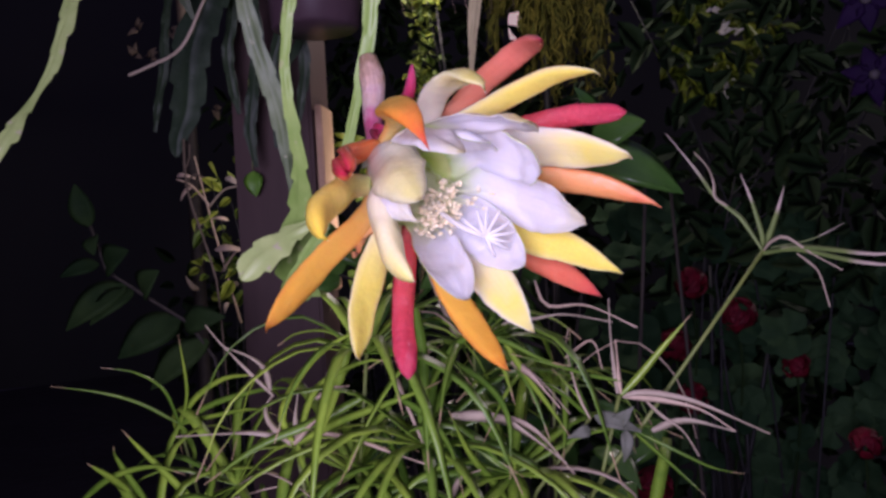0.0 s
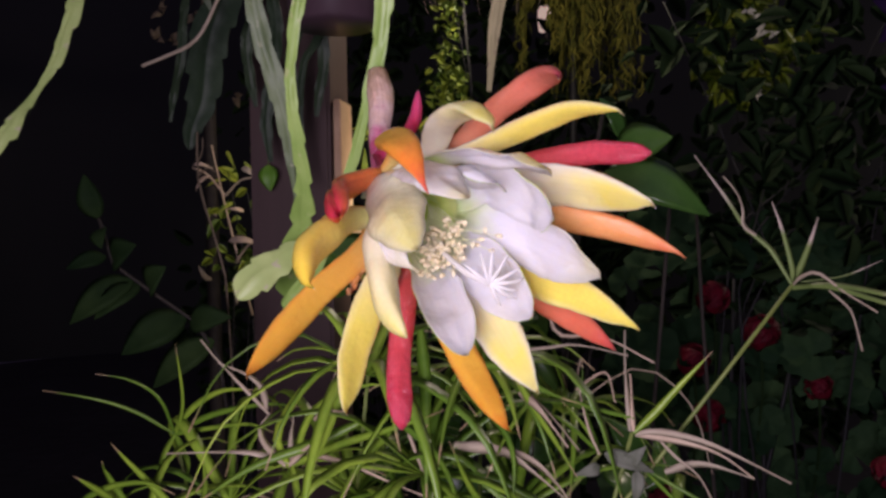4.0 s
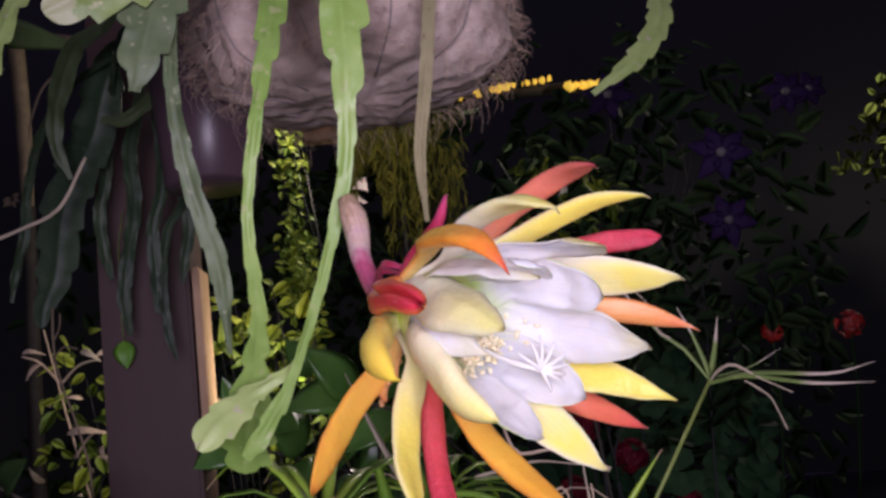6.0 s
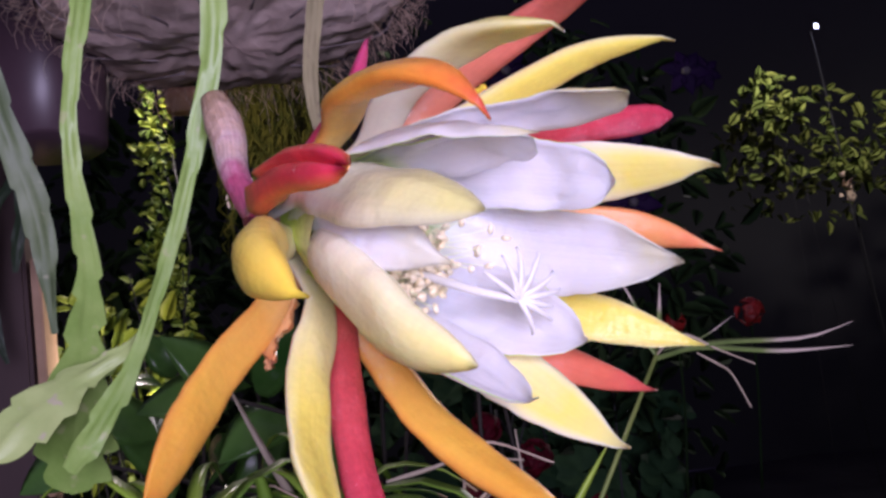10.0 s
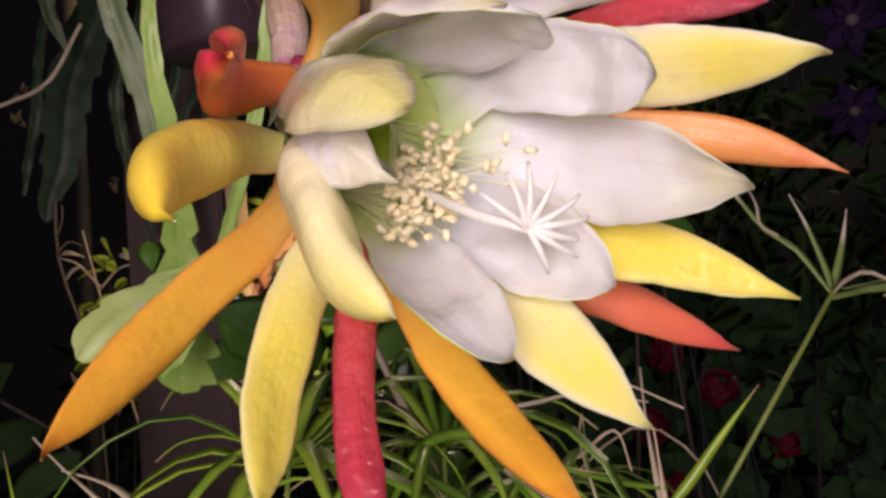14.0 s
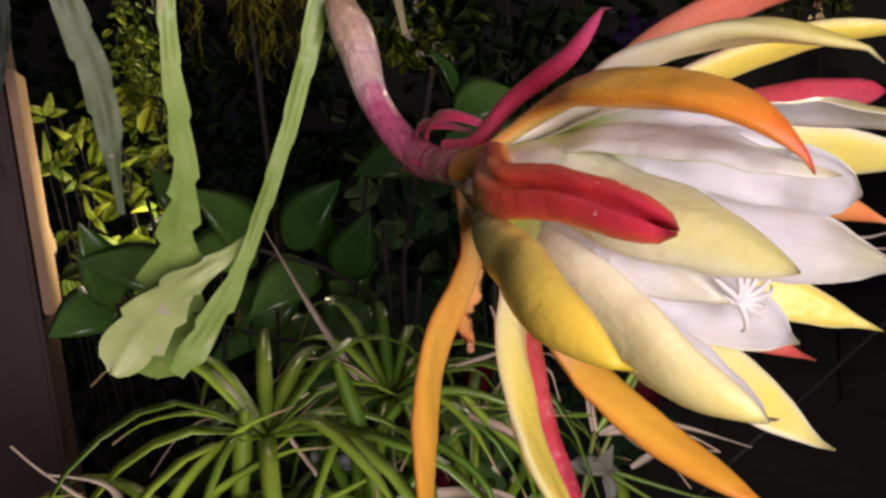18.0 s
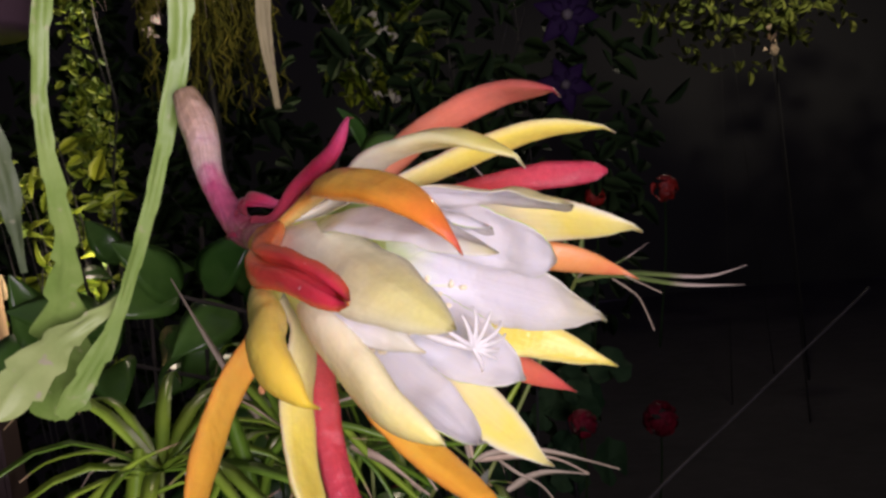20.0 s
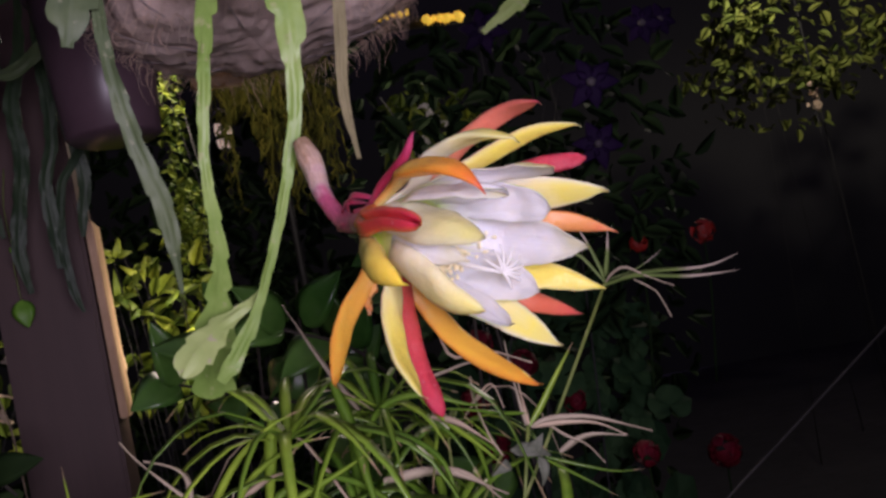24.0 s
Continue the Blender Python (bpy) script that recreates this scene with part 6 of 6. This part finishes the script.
part("stub", tube_bm([(-0.225, 0.98, 1.425), (-0.217, 0.975, 1.438), (-0.214, 0.97, 1.452)], [0.0012, 0.0006], 5, 6), M_tan, dead)
sprig = thing("bed_plant", "scattered bright leaves of the bed plants caught by the lantern", "plant")
r = random.Random(91)
for x, z, ln, n in ((0.182, 1.342, 0.022, 2), (0.064, 1.197, 0.022, 2), (-0.054, 1.264, 0.030, 3), (-0.120, 1.280, 0.034, 4), (-0.118, 1.428, 0.040, 7), (-0.075, 1.353, 0.034, 3), (-0.112, 1.487, 0.034, 5), (-0.077, 1.459, 0.028, 5), (-0.03, 1.42, 0.024, 4), (-0.05, 1.31, 0.03, 4), (0.0, 1.36, 0.026, 4), (0.03, 1.30, 0.026, 4), (-0.09, 1.40, 0.03, 5)):
    c = Vector((x, 1.335, z))
    part("twig", tube_bm([(x + 0.02, 1.40, 0), (x + 0.02, 1.37, z * 0.6), (x + 0.005, 1.35, z - 0.05), c], [0.002, 0.0008], 5, 12), M_iron, sprig)
    for k in range(n):
        a = r.uniform(0, 6.28)
        p = c + Vector((r.uniform(-1, 1), 0, r.uniform(-1, 1))) * 0.006
        d = Vector((math.cos(a), -0.35, math.sin(a))).normalized()
        part("leaf", leaf_bm(p, p + d * ln * r.uniform(0.6, 1.1), ln * r.uniform(0.25, 0.4), (r.uniform(-0.3, 0.5), -1, r.uniform(-0.3, 0.6)), 0.15, 6), M_leaflight, sprig)
bloom = Vector((-0.136, 1.335, 1.32))
part("bloom", leaf_bm(bloom, bloom + Vector((0.012, -0.01, 0.03)), 0.026, (0.2, -1, 0.2), 0.2, 8), M_clempale, sprig, "faded cream bloom")
# Leaf shapes on an added stalk, for a pale lit spot of unknown kind.
pale_spot = thing("blossom_spray", "pale pink leaf shapes for an unidentified lit spot in the far garden", "flower")
c = Vector((2.96, 3.30, 1.878))
part("stalk", tube_bm([(2.98, 3.32, 0), (2.97, 3.31, 1.0), c], [0.004, 0.003], 6, 10), M_iron, pale_spot)
for k in range(16):
    p = c + Vector((r.gauss(0, 0.022), r.gauss(0, 0.015), r.gauss(0, 0.026)))
    d = Vector((r.uniform(-1, 1), -0.4, r.uniform(-1, 1))).normalized()
    part("bloom", leaf_bm(p, p + d * 0.034, 0.024, (0, -1, 0.3), 0.12, 5), M_clempale, pale_spot)
dry = thing("dry_twigs", "pale dry twigs and yellow leaves in the bed beside the post, brightened by colour", "twig")
for k, pts in enumerate(([(-0.33, 1.40, 1.20), (-0.36, 1.37, 1.38), (-0.378, 1.36, 1.484)], [(-0.36, 1.37, 1.40), (-0.385, 1.36, 1.435), (-0.409, 1.355, 1.447)], [(-0.359, 1.365, 1.40), (-0.33, 1.36, 1.425), (-0.298, 1.355, 1.430)],
                         [(-0.35, 1.38, 1.29), (-0.31, 1.36, 1.325), (-0.271, 1.355, 1.309)], [(-0.33, 1.45, 0.0), (-0.32, 1.42, 0.7), (-0.33, 1.40, 1.20)])):
    part("twig", tube_bm(pts, [0.0022, 0.0012], 5, 10), M_sedgedry if k < 4 else M_iron, dry)
# Bright leaf colours stand in for light that doesn't reach past the post.
for k in range(26):
    p = Vector((r.uniform(-0.42, -0.26), r.uniform(1.35, 1.40), r.uniform(1.25, 1.48)))
    d = Vector((r.uniform(-1, 1), -0.4, r.uniform(-0.8, 0.6))).normalized()
    part("leaf", leaf_bm(p, p + d * r.uniform(0.018, 0.038), r.uniform(0.006, 0.013), (r.uniform(-0.4, 0.4), -1, r.uniform(-0.2, 0.6)), 0.15, 6), M_leaflight if k % 3 else M_sedgedry, dry)
for a, b, w in (((-0.350, 1.355, 1.327), (-0.290, 1.35, 1.322), 0.013), ((-0.408, 1.355, 1.452), (-0.374, 1.35, 1.447), 0.008), ((-0.325, 1.355, 1.445), (-0.296, 1.35, 1.428), 0.011), ((-0.333, 1.355, 1.240), (-0.338, 1.35, 1.222), 0.008)):
    part("leaf", leaf_bm(a, b, w, (0.1, -1, 0.5), 0.18, 6), M_sedgedry, dry, "pale dead leaf")

# behind the hanging stems: a bare dead limb with withered blooms, a dry tendril and a lime leaf
limb = thing("dead_branch", "bare brown dead branch standing in the dark bed", "branch")
# Trunk coloured near-black where it fades into the night, unlike the limbs.
part("trunk", tube_bm([(-0.48, 1.62, 0.0), (-0.49, 1.61, 0.9), (-0.487, 1.60, 1.74)], [0.016, 0.012], 8, 14), M_twig, limb)
part("bare_limb", tube_bm([(-0.487, 1.60, 1.73), (-0.489, 1.60, 1.887), (-0.495, 1.60, 2.005), (-0.503, 1.60, 2.10)], [0.010, 0.013, 0.014, 0.016], 8, 16), M_tan, limb, "brown wood above the trunk darkened for the night")
part("side_limb", tube_bm([(-0.62, 1.58, 2.04), (-0.55, 1.59, 2.07), (-0.50, 1.60, 2.075), (-0.43, 1.59, 2.06), (-0.38, 1.58, 2.05)], [0.010, 0.018, 0.014, 0.008], 8, 16), M_tan, limb, "brown wood above the trunk darkened for the night")
for x, z in ((-0.588, 1.772), (-0.600, 1.722), (-0.570, 1.715), (-0.52, 1.76), (-0.44, 1.60)):
    for k in range(5):
        d = Vector((r.uniform(-1, 1), -0.5, r.uniform(-1, 1))).normalized()
        c = Vector((x, 1.62, z)) + d * 0.004
        part("withered_bloom", leaf_bm(c, c + d * r.uniform(0.014, 0.024), 0.014, (0.1, -1, 0.2), 0.2, 5), M_tan, limb, "withered brown bloom")
tagged(part("dry_tendril", blade_bm([(-0.244, 1.10, 1.781), (-0.270, 1.10, 1.753), (-0.285, 1.10, 1.711), (-0.289, 1.10, 1.679)], 0.005, 0.3, 10, (0, -1, 0.2)), M_tan), "dry brown tendril hanging among the stems", "tendril")
tagged(part("lime_shoot", blade_bm([(-0.193, 1.10, 1.700), (-0.196, 1.10, 1.675), (-0.198, 1.10, 1.628), (-0.203, 1.10, 1.592)], 0.009, 0.3, 10, (0, -1, 0.2)), M_leafweep), "narrow yellow-green shoot between the hanging stems", "shoot")
